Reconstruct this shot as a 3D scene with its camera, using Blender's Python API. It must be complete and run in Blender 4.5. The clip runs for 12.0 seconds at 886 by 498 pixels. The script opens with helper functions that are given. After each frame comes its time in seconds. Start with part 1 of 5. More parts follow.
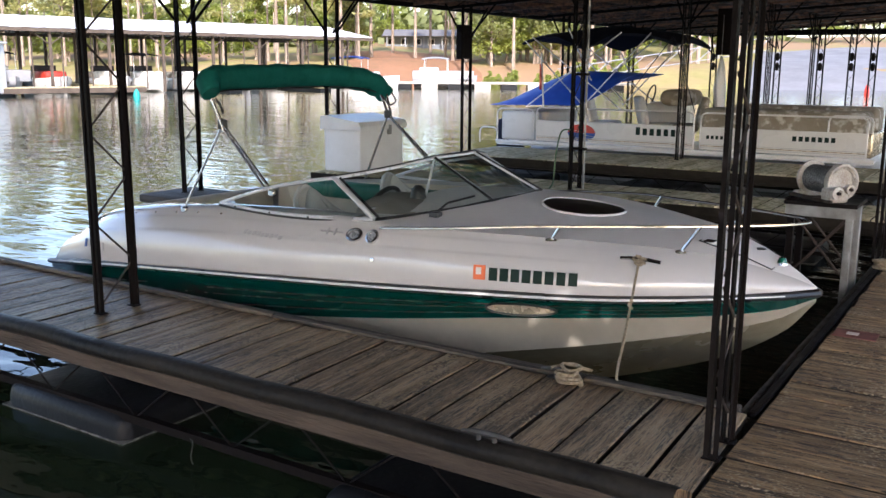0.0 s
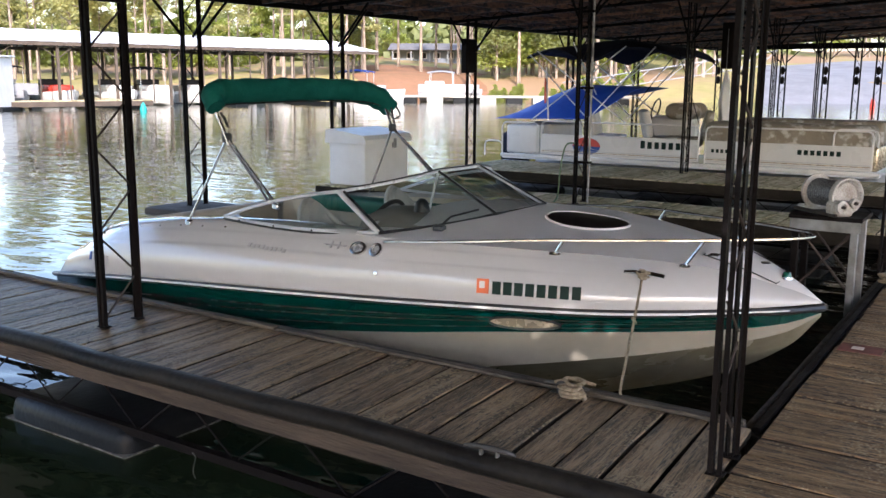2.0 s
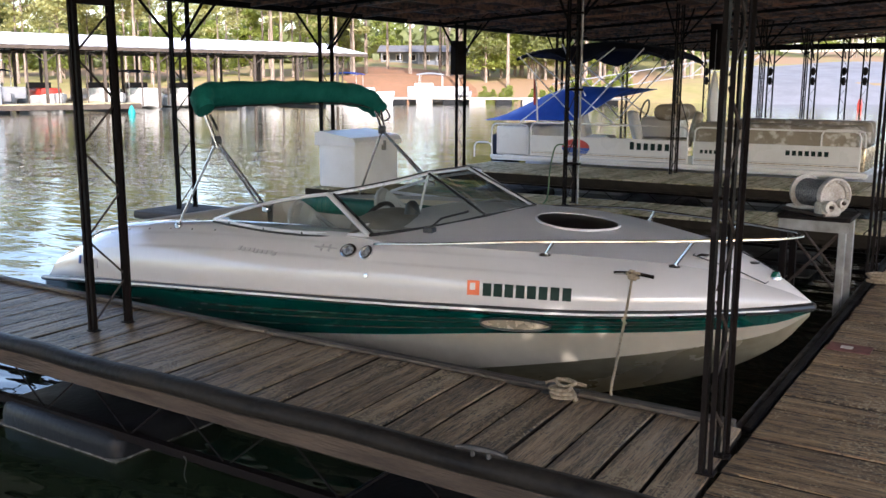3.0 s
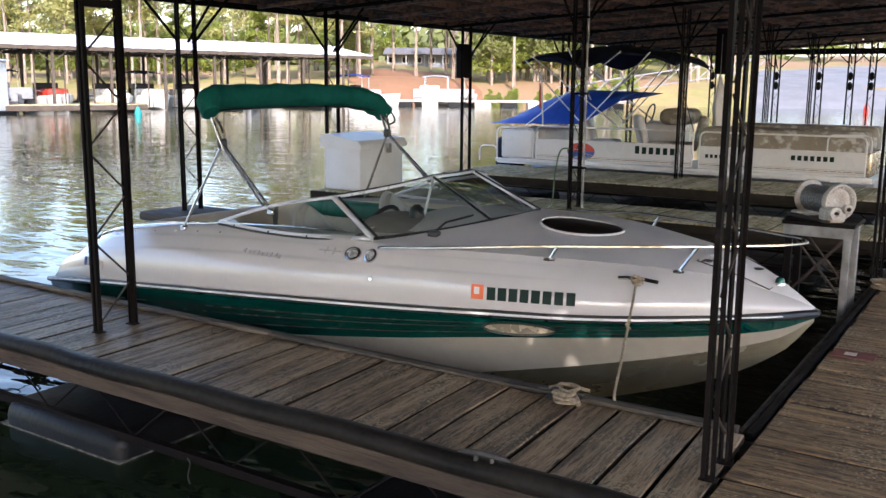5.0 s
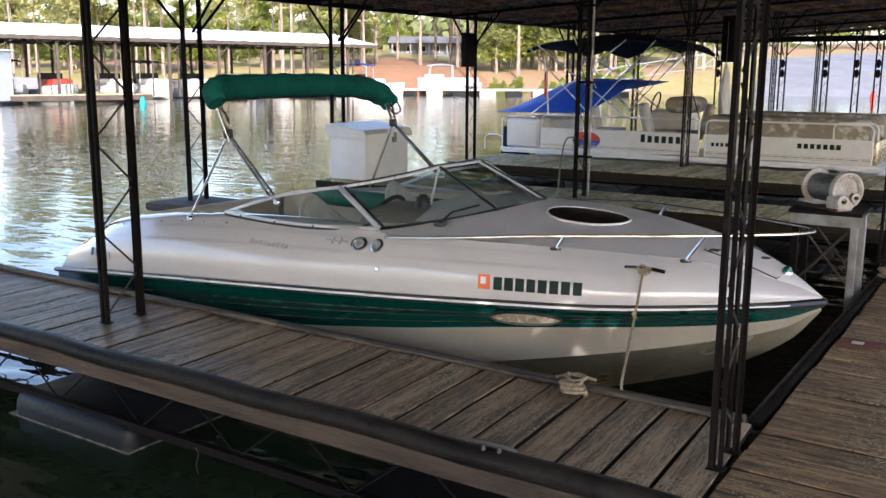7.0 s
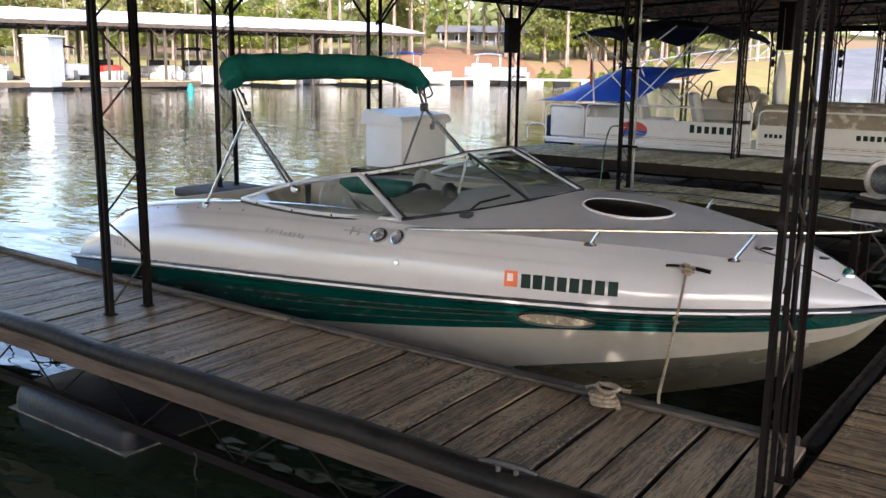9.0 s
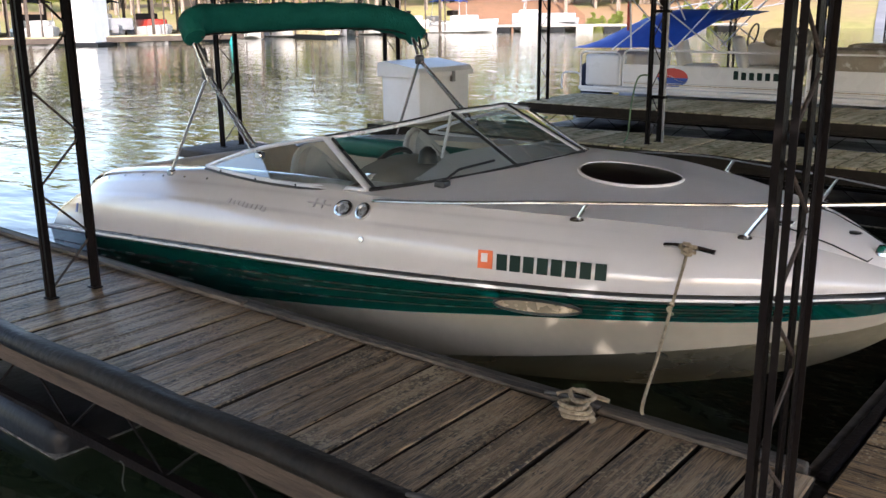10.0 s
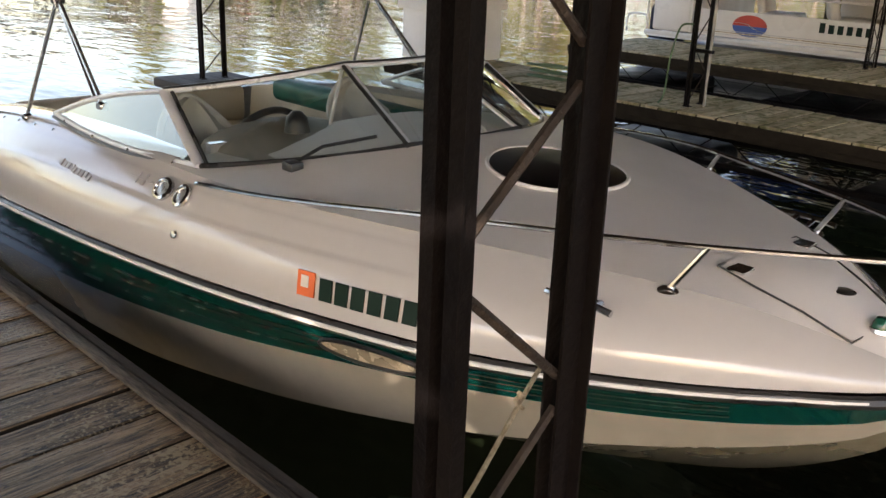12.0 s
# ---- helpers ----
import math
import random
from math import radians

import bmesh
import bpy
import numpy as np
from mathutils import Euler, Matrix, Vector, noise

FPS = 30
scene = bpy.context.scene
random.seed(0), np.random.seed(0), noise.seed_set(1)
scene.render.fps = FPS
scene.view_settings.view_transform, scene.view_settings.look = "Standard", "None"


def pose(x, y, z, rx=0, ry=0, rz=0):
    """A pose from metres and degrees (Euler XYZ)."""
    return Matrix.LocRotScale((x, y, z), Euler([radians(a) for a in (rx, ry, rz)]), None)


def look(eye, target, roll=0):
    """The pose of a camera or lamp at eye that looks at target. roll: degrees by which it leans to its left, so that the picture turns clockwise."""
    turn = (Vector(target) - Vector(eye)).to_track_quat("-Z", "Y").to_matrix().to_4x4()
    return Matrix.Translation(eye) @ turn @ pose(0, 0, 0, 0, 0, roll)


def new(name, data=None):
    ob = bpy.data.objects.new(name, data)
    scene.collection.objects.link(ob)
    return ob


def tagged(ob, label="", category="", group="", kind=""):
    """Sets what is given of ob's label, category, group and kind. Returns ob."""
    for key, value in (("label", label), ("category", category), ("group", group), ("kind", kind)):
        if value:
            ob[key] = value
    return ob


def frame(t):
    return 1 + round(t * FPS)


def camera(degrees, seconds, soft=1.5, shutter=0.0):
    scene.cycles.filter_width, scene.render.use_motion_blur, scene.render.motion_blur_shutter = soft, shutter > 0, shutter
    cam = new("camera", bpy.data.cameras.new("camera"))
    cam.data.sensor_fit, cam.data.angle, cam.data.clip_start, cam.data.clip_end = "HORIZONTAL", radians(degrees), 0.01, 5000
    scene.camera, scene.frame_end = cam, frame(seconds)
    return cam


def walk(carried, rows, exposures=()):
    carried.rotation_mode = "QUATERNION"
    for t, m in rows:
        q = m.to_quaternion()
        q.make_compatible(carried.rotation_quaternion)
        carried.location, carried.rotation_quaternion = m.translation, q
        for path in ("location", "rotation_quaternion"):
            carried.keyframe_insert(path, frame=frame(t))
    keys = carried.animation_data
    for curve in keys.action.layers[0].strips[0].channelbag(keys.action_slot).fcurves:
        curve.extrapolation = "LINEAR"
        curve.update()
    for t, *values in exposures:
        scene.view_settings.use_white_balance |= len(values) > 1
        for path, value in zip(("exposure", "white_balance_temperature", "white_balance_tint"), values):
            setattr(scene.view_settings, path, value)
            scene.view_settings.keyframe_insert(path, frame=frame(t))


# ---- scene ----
cam = camera(51.5, 12.0)
PATH = [
    (0, (0.973, -3.069, 1.503), (-0.091, -1.422, 1.112), 0.4),
    (0.5, (0.98, -3.061, 1.499), (-0.087, -1.413, 1.115), 0.3),
    (1, (0.983, -3.053, 1.5), (-0.095, -1.413, 1.112), 0.3),
    (1.5, (0.98, -3.053, 1.509), (-0.107, -1.419, 1.126), 0.3),
    (2, (0.98, -3.059, 1.505), (-0.097, -1.414, 1.142), 0.4),
    (2.5, (0.982, -3.065, 1.507), (-0.08, -1.409, 1.146), 0.1),
    (3, (0.982, -3.064, 1.506), (-0.078, -1.406, 1.147), 0.2),
    (5, (0.988, -3.07, 1.517), (-0.081, -1.417, 1.163), 0.5),
    (5.5, (0.988, -3.072, 1.512), (-0.082, -1.42, 1.156), 0.6),
    (6, (0.984, -3.071, 1.515), (-0.088, -1.421, 1.156), 0.5),
    (6.5, (0.981, -3.076, 1.524), (-0.089, -1.426, 1.158), 0.4),
    (8.5, (0.95, -2.962, 1.48), (-0.181, -1.365, 1.07), 0.5),
    (9, (0.846, -2.66, 1.459), (-0.308, -1.077, 1.06), 0.7),
    (9.5, (0.796, -2.314, 1.456), (-0.368, -0.746, 1.02), -1.2),
    (10, (0.79, -1.896, 1.454), (-0.439, -0.402, 0.949), -0.5),
    (10.5, (0.738, -1.479, 1.431), (-0.53, -0.005, 0.962), 1.1),
    (11, (0.738, -1.093, 1.448), (-0.607, 0.309, 0.976), -0.1),
    (11.5, (0.737, -0.72, 1.454), (-0.633, 0.614, 0.87), 1.7),
    (12, (0.651, -0.29, 1.438), (-0.692, 1.043, 0.789), 2.2),
]
walk(cam, [(t, look(eye, target, roll)) for t, eye, target, roll in PATH],
     [(0.0, 1.82, 6000, 20), (8.5, 1.82, 6050, 20), (9.5, 1.82, 6120, 20), (11.2, 1.80, 6450, 20), (12.0, 1.78, 7200, 22)])

# ---- light ----
SUN_DIR = Vector((0.52, -0.62, 0.50)).normalized()
world = bpy.data.worlds.new("world")
scene.world = world
world.use_nodes = True
wn = world.node_tree.nodes
sky = wn.new("ShaderNodeTexSky")
sky.sky_type = 'NISHITA'
sky.sun_disc = False
sky.sun_elevation = math.asin(SUN_DIR.z)
sky.sun_rotation = math.atan2(SUN_DIR.x, SUN_DIR.y)
sky.air_density, sky.dust_density = 1.2, 1.5
world.node_tree.links.new(sky.outputs[0], wn["Background"].inputs[0])
wn["Background"].inputs[1].default_value = 0.15
sun_data = bpy.data.lights.new("sun", 'SUN')
sun_data.energy, sun_data.angle, sun_data.color = 2.6, radians(0.35), (1.0, 0.93, 0.80)
sun = new("sun", sun_data)
sun.matrix_world = look(SUN_DIR * 50, (0, 0, 0))

WATER_Z = -0.55


# ---- materials ----
def mat(name, color, rough=0.6, metal=0.0, color2=None, scale=6.0, amount=0.5, stretch=(1, 1, 1), bump=0.0, bump_scale=60.0,
        fine=0.25, coat=0.0, island=0.0, rough_var=0.12, spec=0.5):
    """A surface with a coarse and a fine variation of colour, uneven gloss and a slight relief."""
    m = bpy.data.materials.new(name)
    m.use_nodes = True
    nt = m.node_tree
    n, l = nt.nodes, nt.links
    b = n["Principled BSDF"]
    b.inputs["Metallic"].default_value = metal
    b.inputs["Coat Weight"].default_value = coat
    b.inputs["Coat Roughness"].default_value = 0.08
    b.inputs["Specular IOR Level"].default_value = spec
    tc = n.new("ShaderNodeTexCoord")
    mp = n.new("ShaderNodeMapping")
    mp.inputs["Scale"].default_value = stretch
    l.new(tc.outputs["Object"], mp.inputs["Vector"])
    oi = n.new("ShaderNodeObjectInfo")
    off = n.new("ShaderNodeVectorMath")
    off.operation = 'MULTIPLY_ADD'
    l.new(oi.outputs["Random"], off.inputs[0])
    off.inputs[1].default_value = (13.0, 7.0, 5.0)
    l.new(mp.outputs["Vector"], off.inputs[2])
    n1 = n.new("ShaderNodeTexNoise")
    n1.inputs["Scale"].default_value = scale
    n1.inputs["Detail"].default_value = 5
    l.new(off.outputs[0], n1.inputs["Vector"])
    n2 = n.new("ShaderNodeTexNoise")
    n2.inputs["Scale"].default_value = scale * 9
    n2.inputs["Detail"].default_value = 4
    l.new(off.outputs[0], n2.inputs["Vector"])
    add = n.new("ShaderNodeMath")
    add.operation = 'MULTIPLY_ADD'
    l.new(n2.outputs["Fac"], add.inputs[0])
    add.inputs[1].default_value = fine
    l.new(n1.outputs["Fac"], add.inputs[2])
    fac = add.outputs[0]
    if island:
        a2 = n.new("ShaderNodeMath")
        a2.operation = 'MULTIPLY_ADD'
        l.new(oi.outputs["Random"], a2.inputs[0])
        a2.inputs[1].default_value = island
        l.new(fac, a2.inputs[2])
        fac = a2.outputs[0]
    mr = n.new("ShaderNodeMapRange")
    lo = 0.5 + fine * 0.5 + island * 0.5
    mr.inputs["From Min"].default_value = lo - 0.28
    mr.inputs["From Max"].default_value = lo + 0.28
    mr.inputs["To Min"].default_value = 0.5 - amount
    mr.inputs["To Max"].default_value = 0.5 + amount
    l.new(fac, mr.inputs["Value"])
    mix = n.new("ShaderNodeMix")
    mix.data_type = 'RGBA'
    c2 = color2 or tuple(c * 0.75 for c in color)
    mix.inputs["A"].default_value = (*color, 1)
    mix.inputs["B"].default_value = (*c2, 1)
    l.new(mr.outputs["Result"], mix.inputs["Factor"])
    l.new(mix.outputs["Result"], b.inputs["Base Color"])
    rr = n.new("ShaderNodeMapRange")
    rr.inputs["From Min"].default_value = 0.3
    rr.inputs["From Max"].default_value = 0.7
    rr.inputs["To Min"].default_value = max(0.02, rough - rough_var)
    rr.inputs["To Max"].default_value = min(1.0, rough + rough_var)
    l.new(n1.outputs["Fac"], rr.inputs["Value"])
    l.new(rr.outputs["Result"], b.inputs["Roughness"])
    if bump:
        n3 = n.new("ShaderNodeTexNoise")
        n3.inputs["Scale"].default_value = bump_scale
        n3.inputs["Detail"].default_value = 4
        l.new(off.outputs[0], n3.inputs["Vector"])
        bp = n.new("ShaderNodeBump")
        bp.inputs["Strength"].default_value = bump
        bp.inputs["Distance"].default_value = 0.01
        l.new(n3.outputs["Fac"], bp.inputs["Height"])
        l.new(bp.outputs["Normal"], b.inputs["Normal"])
    return m


def speckle(m, color, scale, lo, hi, patch=1.2, stretch=(1, 1, 1)):
    """Small pale or dark flecks that gather in patches."""
    n, l = m.node_tree.nodes, m.node_tree.links
    b = n["Principled BSDF"]
    old = b.inputs["Base Color"].links[0].from_socket
    tc = n.new("ShaderNodeTexCoord")
    oi = n.new("ShaderNodeObjectInfo")
    mp = n.new("ShaderNodeMapping")
    mp.inputs["Scale"].default_value = stretch
    l.new(tc.outputs["Object"], mp.inputs["Vector"])
    off = n.new("ShaderNodeVectorMath")
    off.operation = 'MULTIPLY_ADD'
    l.new(oi.outputs["Random"], off.inputs[0])
    off.inputs[1].default_value = (31.0, 17.0, 3.0)
    l.new(mp.outputs["Vector"], off.inputs[2])
    a, c = n.new("ShaderNodeTexNoise"), n.new("ShaderNodeTexNoise")
    a.inputs["Scale"].default_value, c.inputs["Scale"].default_value = scale, patch
    a.inputs["Detail"].default_value, c.inputs["Detail"].default_value = 3, 3
    l.new(off.outputs[0], a.inputs["Vector"])
    l.new(off.outputs[0], c.inputs["Vector"])
    add = n.new("ShaderNodeMath")
    add.operation = 'MULTIPLY_ADD'
    l.new(c.outputs["Fac"], add.inputs[0])
    add.inputs[1].default_value = 0.6
    l.new(a.outputs["Fac"], add.inputs[2])
    mr = n.new("ShaderNodeMapRange")
    mr.inputs["From Min"].default_value, mr.inputs["From Max"].default_value = lo, hi
    l.new(add.outputs[0], mr.inputs["Value"])
    mx = n.new("ShaderNodeMix")
    mx.data_type = 'RGBA'
    l.new(mr.outputs["Result"], mx.inputs["Factor"])
    l.new(old, mx.inputs["A"])
    mx.inputs["B"].default_value = (*color, 1)
    l.new(mx.outputs["Result"], b.inputs["Base Color"])


def glass_mat(name, tint, mixture, rough=0.02):
    m = bpy.data.materials.new(name)
    m.use_nodes = True
    n, l = m.node_tree.nodes, m.node_tree.links
    n.remove(n["Principled BSDF"])
    tr = n.new("ShaderNodeBsdfTransparent")
    tr.inputs[0].default_value = (*tint, 1)
    gl = n.new("ShaderNodeBsdfGlossy")
    gl.inputs["Roughness"].default_value = rough
    gl.inputs["Color"].default_value = (0.9, 0.95, 0.95, 1)
    fr = n.new("ShaderNodeLayerWeight")
    fr.inputs["Blend"].default_value = mixture
    mx = n.new("ShaderNodeMixShader")
    pw = n.new("ShaderNodeMath")
    pw.operation = 'POWER'
    l.new(fr.outputs["Facing"], pw.inputs[0])
    pw.inputs[1].default_value = 2.4
    ma = n.new("ShaderNodeMath")
    ma.operation = 'MULTIPLY_ADD'
    l.new(pw.outputs[0], ma.inputs[0])
    ma.inputs[1].default_value, ma.inputs[2].default_value = 0.82, 0.15
    l.new(ma.outputs[0], mx.inputs[0])
    l.new(tr.outputs[0], mx.inputs[1])
    l.new(gl.outputs[0], mx.inputs[2])
    l.new(mx.outputs[0], n["Material Output"].inputs["Surface"])
    return m


def water_mat():
    m = bpy.data.materials.new("lake_water")
    m.use_nodes = True
    n, l = m.node_tree.nodes, m.node_tree.links
    b = n["Principled BSDF"]
    b.inputs["Base Color"].default_value = (0.014, 0.022, 0.011, 1)
    b.inputs["Roughness"].default_value = 0.03
    b.inputs["IOR"].default_value = 1.33
    tc = n.new("ShaderNodeTexCoord")
    last = None
    for sc, st, dist, rot in ((0.5, (1.0, 2.2, 1.0), 0.066, 0.5), (1.7, (1.0, 2.4, 1.0), 0.023, 0.7), (5.0, (1.0, 1.8, 1.0), 0.0022, 0.3)):
        mp = n.new("ShaderNodeMapping")
        mp.inputs["Scale"].default_value = st
        mp.inputs["Rotation"].default_value = (0, 0, rot)
        l.new(tc.outputs["Object"], mp.inputs["Vector"])
        t = n.new("ShaderNodeTexNoise")
        t.inputs["Scale"].default_value = sc
        t.inputs["Detail"].default_value = 2
        l.new(mp.outputs["Vector"], t.inputs["Vector"])
        bp = n.new("ShaderNodeBump")
        bp.inputs["Strength"].default_value = 0.55
        bp.inputs["Distance"].default_value = dist
        l.new(t.outputs["Fac"], bp.inputs["Height"])
        if last:
            l.new(last, bp.inputs["Normal"])
        last = bp.outputs["Normal"]
    l.new(last, b.inputs["Normal"])
    return m


def leaf_mat(name, c1, c2):
    m = mat(name, c1, 0.6, color2=c2, scale=0.6, amount=0.5, fine=0.8)
    n, l = m.node_tree.nodes, m.node_tree.links
    b = n["Principled BSDF"]
    tl = n.new("ShaderNodeBsdfTranslucent")
    tl.inputs["Color"].default_value = (c1[0] * 1.6, c1[1] * 1.5, c1[2] * 1.0, 1)
    mx = n.new("ShaderNodeMixShader")
    mx.inputs[0].default_value = 0.35
    l.new(b.outputs[0], mx.inputs[1])
    l.new(tl.outputs[0], mx.inputs[2])
    l.new(mx.outputs[0], n["Material Output"].inputs["Surface"])
    return m


WATER = water_mat()
PLANK = mat("weathered_plank", (0.365, 0.250, 0.140), 0.46, color2=(0.080, 0.051, 0.029), scale=2.2, amount=0.65, stretch=(13, 0.55, 1), bump=1.0,
            bump_scale=20, fine=1.0, island=0.16, spec=0.5)
PLANK_X = mat("weathered_plank_along", (0.345, 0.222, 0.105), 0.68, color2=(0.095, 0.058, 0.029), scale=2.2, amount=0.6, stretch=(0.55, 13, 1), bump=1.0,
              bump_scale=20, fine=1.0, island=0.2, spec=0.4)
PLANK_GREY = mat("grey_plank", (0.60, 0.51, 0.33), 0.85, color2=(0.30, 0.245, 0.135), scale=2.2, amount=0.6, stretch=(8, 0.7, 1), bump=0.6,
                 bump_scale=26, fine=0.8, island=0.35, spec=0.25)
TIMBER = mat("fascia_timber", (0.080, 0.053, 0.033), 0.8, color2=(0.024, 0.016, 0.011), scale=3, stretch=(0.6, 6, 6), bump=0.6, bump_scale=18, fine=0.6)
KERB = mat("worn_kerb", (0.12, 0.095, 0.068), 0.7, color2=(0.022, 0.018, 0.015), scale=2.4, amount=0.7, stretch=(0.7, 7, 7), bump=0.9, bump_scale=18, fine=0.9)
# Near-black: paints gap shade on plank sides; also the far docks' dark fascias.
DARK_SIDE = mat("dark_board_side", (0.030, 0.024, 0.018), 0.95, color2=(0.018, 0.015, 0.012), scale=8, spec=0.1)
TIMBER_DARK = mat("dark_timber", (0.075, 0.062, 0.048), 0.9, color2=(0.03, 0.026, 0.022), scale=3, stretch=(0.6, 6, 6), bump=0.6, bump_scale=18, fine=0.6)
RUBBER = mat("black_bumper", (0.004, 0.004, 0.005), 0.45, spec=0.10, color2=(0.030, 0.026, 0.021), scale=3.5, amount=0.45, bump=0.4, bump_scale=30, fine=0.5)
STEEL = mat("painted_dark_steel", (0.006, 0.005, 0.0055), 0.5, spec=0.05, color2=(0.012, 0.0095, 0.0085), scale=5, amount=0.5, bump=0.3, bump_scale=60, fine=0.6)
RUST = mat("rusty_rod", (0.042, 0.026, 0.017), 0.75, color2=(0.014, 0.010, 0.008), scale=18, bump=0.5, bump_scale=120)
GALV = mat("galvanised_steel", (0.33, 0.33, 0.32), 0.5, 0.7, color2=(0.18, 0.17, 0.16), scale=9, amount=0.5, bump=0.2)
# Streaks mix rust with painted-in highlights of low sun and water.
PURLIN = mat("rust_and_glint_steel", (0.045, 0.042, 0.042), 0.55, 0.0, spec=0.4, color2=(0.30, 0.16, 0.10), scale=1.1, amount=0.9, stretch=(1.0, 1.0, 2), fine=1.2, bump=0.4)
PALE_LINE = mat("pale_waterline", (0.20, 0.19, 0.165), 0.9, color2=(0.02, 0.02, 0.02), scale=22, amount=0.6, fine=0.8, bump=0.5)
WORN = mat("worn_white_paint", (0.60, 0.58, 0.54), 0.5, color2=(0.22, 0.17, 0.12), scale=9, amount=0.42, fine=0.7, bump=0.4)
CAST = mat("weathered_cast_metal", (0.075, 0.075, 0.075), 0.6, 0.3, color2=(0.05, 0.045, 0.04), scale=14, bump=0.4)
CABLE = mat("wire_rope", (0.32, 0.33, 0.34), 0.5, 0.6, color2=(0.08, 0.08, 0.085), scale=80)
FLOAT = mat("black_float", (0.005, 0.0055, 0.0065), 0.45, spec=0.16, color2=(0.014, 0.015, 0.017), scale=3, amount=0.5, bump=0.3, bump_scale=30)
ROOFING = mat("rusty_roof_sheet", (0.034, 0.034, 0.037), 0.75, 0.0, spec=0.25, color2=(0.15, 0.085, 0.060), scale=1.6, amount=0.7, fine=0.9, bump=0.3)
GEL = mat("white_gelcoat", (0.55, 0.53, 0.515), 0.12, color2=(0.50, 0.478, 0.46), scale=2.0, amount=0.5, coat=0.9, rough_var=0.04, fine=0.3)
GEL_DECK = mat("grey_deck_gelcoat", (0.74, 0.705, 0.68), 0.36, color2=(0.67, 0.635, 0.61), scale=2.5, amount=0.5, bump=0.25, bump_scale=260, rough_var=0.06)
GEL_BOTTOM = mat("dark_cream_bottom", (0.31, 0.277, 0.222), 0.2, color2=(0.205, 0.182, 0.145), scale=1.6, amount=0.5, coat=0.3, rough_var=0.06)
# Olive puts the dark water's reflection into the underside's colour.
GEL_UNDERSHADE = mat("shaded_olive_bottom", (0.275, 0.247, 0.180), 0.25, color2=(0.18, 0.163, 0.110), scale=1.4, amount=0.6, coat=0.3, rough_var=0.08, fine=0.5)
GREEN = mat("green_gelcoat", (0.0, 0.036, 0.030), 0.08, color2=(0.0, 0.026, 0.022), scale=2.5, amount=0.5, coat=1.0, rough_var=0.03)
BLACK = mat("black_trim", (0.012, 0.012, 0.013), 0.35, color2=(0.03, 0.03, 0.03), scale=8)
CHROME = mat("polished_steel", (0.46, 0.46, 0.47), 0.13, 1.0, color2=(0.72, 0.72, 0.72), scale=14, rough_var=0.05)
ALU = mat("aluminium_trim", (0.76, 0.77, 0.79), 0.35, 0.3, color2=(0.66, 0.67, 0.69), scale=14, rough_var=0.08)
CANVAS = mat("green_canvas", (0.005, 0.120, 0.098), 0.85, color2=(0.003, 0.080, 0.066), scale=7, amount=0.5, bump=0.8, bump_scale=40, spec=0.2)
TAN = mat("tan_vinyl", (0.68, 0.58, 0.45), 0.55, color2=(0.58, 0.49, 0.37), scale=5, bump=0.2)
VINYL = mat("white_vinyl", (0.62, 0.60, 0.56), 0.45, color2=(0.52, 0.49, 0.44), scale=5, bump=0.2)
VINYL_GREEN = mat("green_vinyl", (0.01, 0.14, 0.10), 0.5, color2=(0.008, 0.10, 0.075), scale=5)
DASH = mat("grey_dash", (0.34, 0.315, 0.28), 0.5, color2=(0.27, 0.25, 0.22), scale=7)
CARPET = mat("dark_carpet", (0.09, 0.085, 0.075), 0.95, color2=(0.06, 0.055, 0.05), scale=20, bump=0.8, bump_scale=300)
SMOKED = mat("smoked_acrylic", (0.006, 0.004, 0.0045), 0.35, color2=(0.010, 0.006, 0.006), scale=6, spec=0.2, rough_var=0.05)
GLASS = glass_mat("tinted_glass", (0.86, 0.90, 0.88), 0.5)
ROPE = mat("tan_rope", (0.37, 0.295, 0.20), 0.9, color2=(0.19, 0.145, 0.09), scale=60, amount=0.6, bump=1.0, bump_scale=160)
ROPE_GREEN = mat("green_rope", (0.14, 0.22, 0.12), 0.9, color2=(0.07, 0.12, 0.06), scale=60, bump=0.8, bump_scale=160)
WHITE_PLASTIC = mat("white_plastic", (0.74, 0.73, 0.71), 0.45, color2=(0.64, 0.62, 0.59), scale=3, amount=0.5, rough_var=0.06)
WHITE_PANEL = mat("white_panel", (0.66, 0.65, 0.63), 0.3, color2=(0.57, 0.55, 0.52), scale=2.2, amount=0.5)
GREY_PANEL = mat("grey_panel", (0.30, 0.30, 0.31), 0.4, color2=(0.25, 0.25, 0.26), scale=3)
BEIGE = mat("beige_cover", (0.30, 0.26, 0.20), 0.8, color2=(0.21, 0.18, 0.13), scale=3, amount=0.6, bump=0.4)
BLUE_TARP = mat("blue_tarp", (0.008, 0.075, 0.50), 0.55, color2=(0.006, 0.055, 0.38), scale=3, bump=0.5, bump_scale=14)
NAVY = mat("navy_canvas", (0.006, 0.008, 0.018), 0.8, spec=0.2, color2=(0.012, 0.015, 0.032), scale=4, bump=0.6, bump_scale=20)
RED = mat("red_paint", (0.50, 0.045, 0.025), 0.4, color2=(0.40, 0.04, 0.025), scale=5)
RED_FADED = mat("faded_red_paint", (0.20, 0.050, 0.036), 0.7, color2=(0.085, 0.045, 0.032), scale=12, amount=0.6, fine=0.6)
ORANGE = mat("orange_sticker", (0.80, 0.16, 0.045), 0.5)
INK = mat("dark_green_lettering", (0.004, 0.020, 0.013), 0.5, spec=0.2)
PALE = mat("pale_sticker_print", (0.72, 0.66, 0.60), 0.5)
GREY_INK = mat("grey_lettering", (0.41, 0.395, 0.39), 0.4)
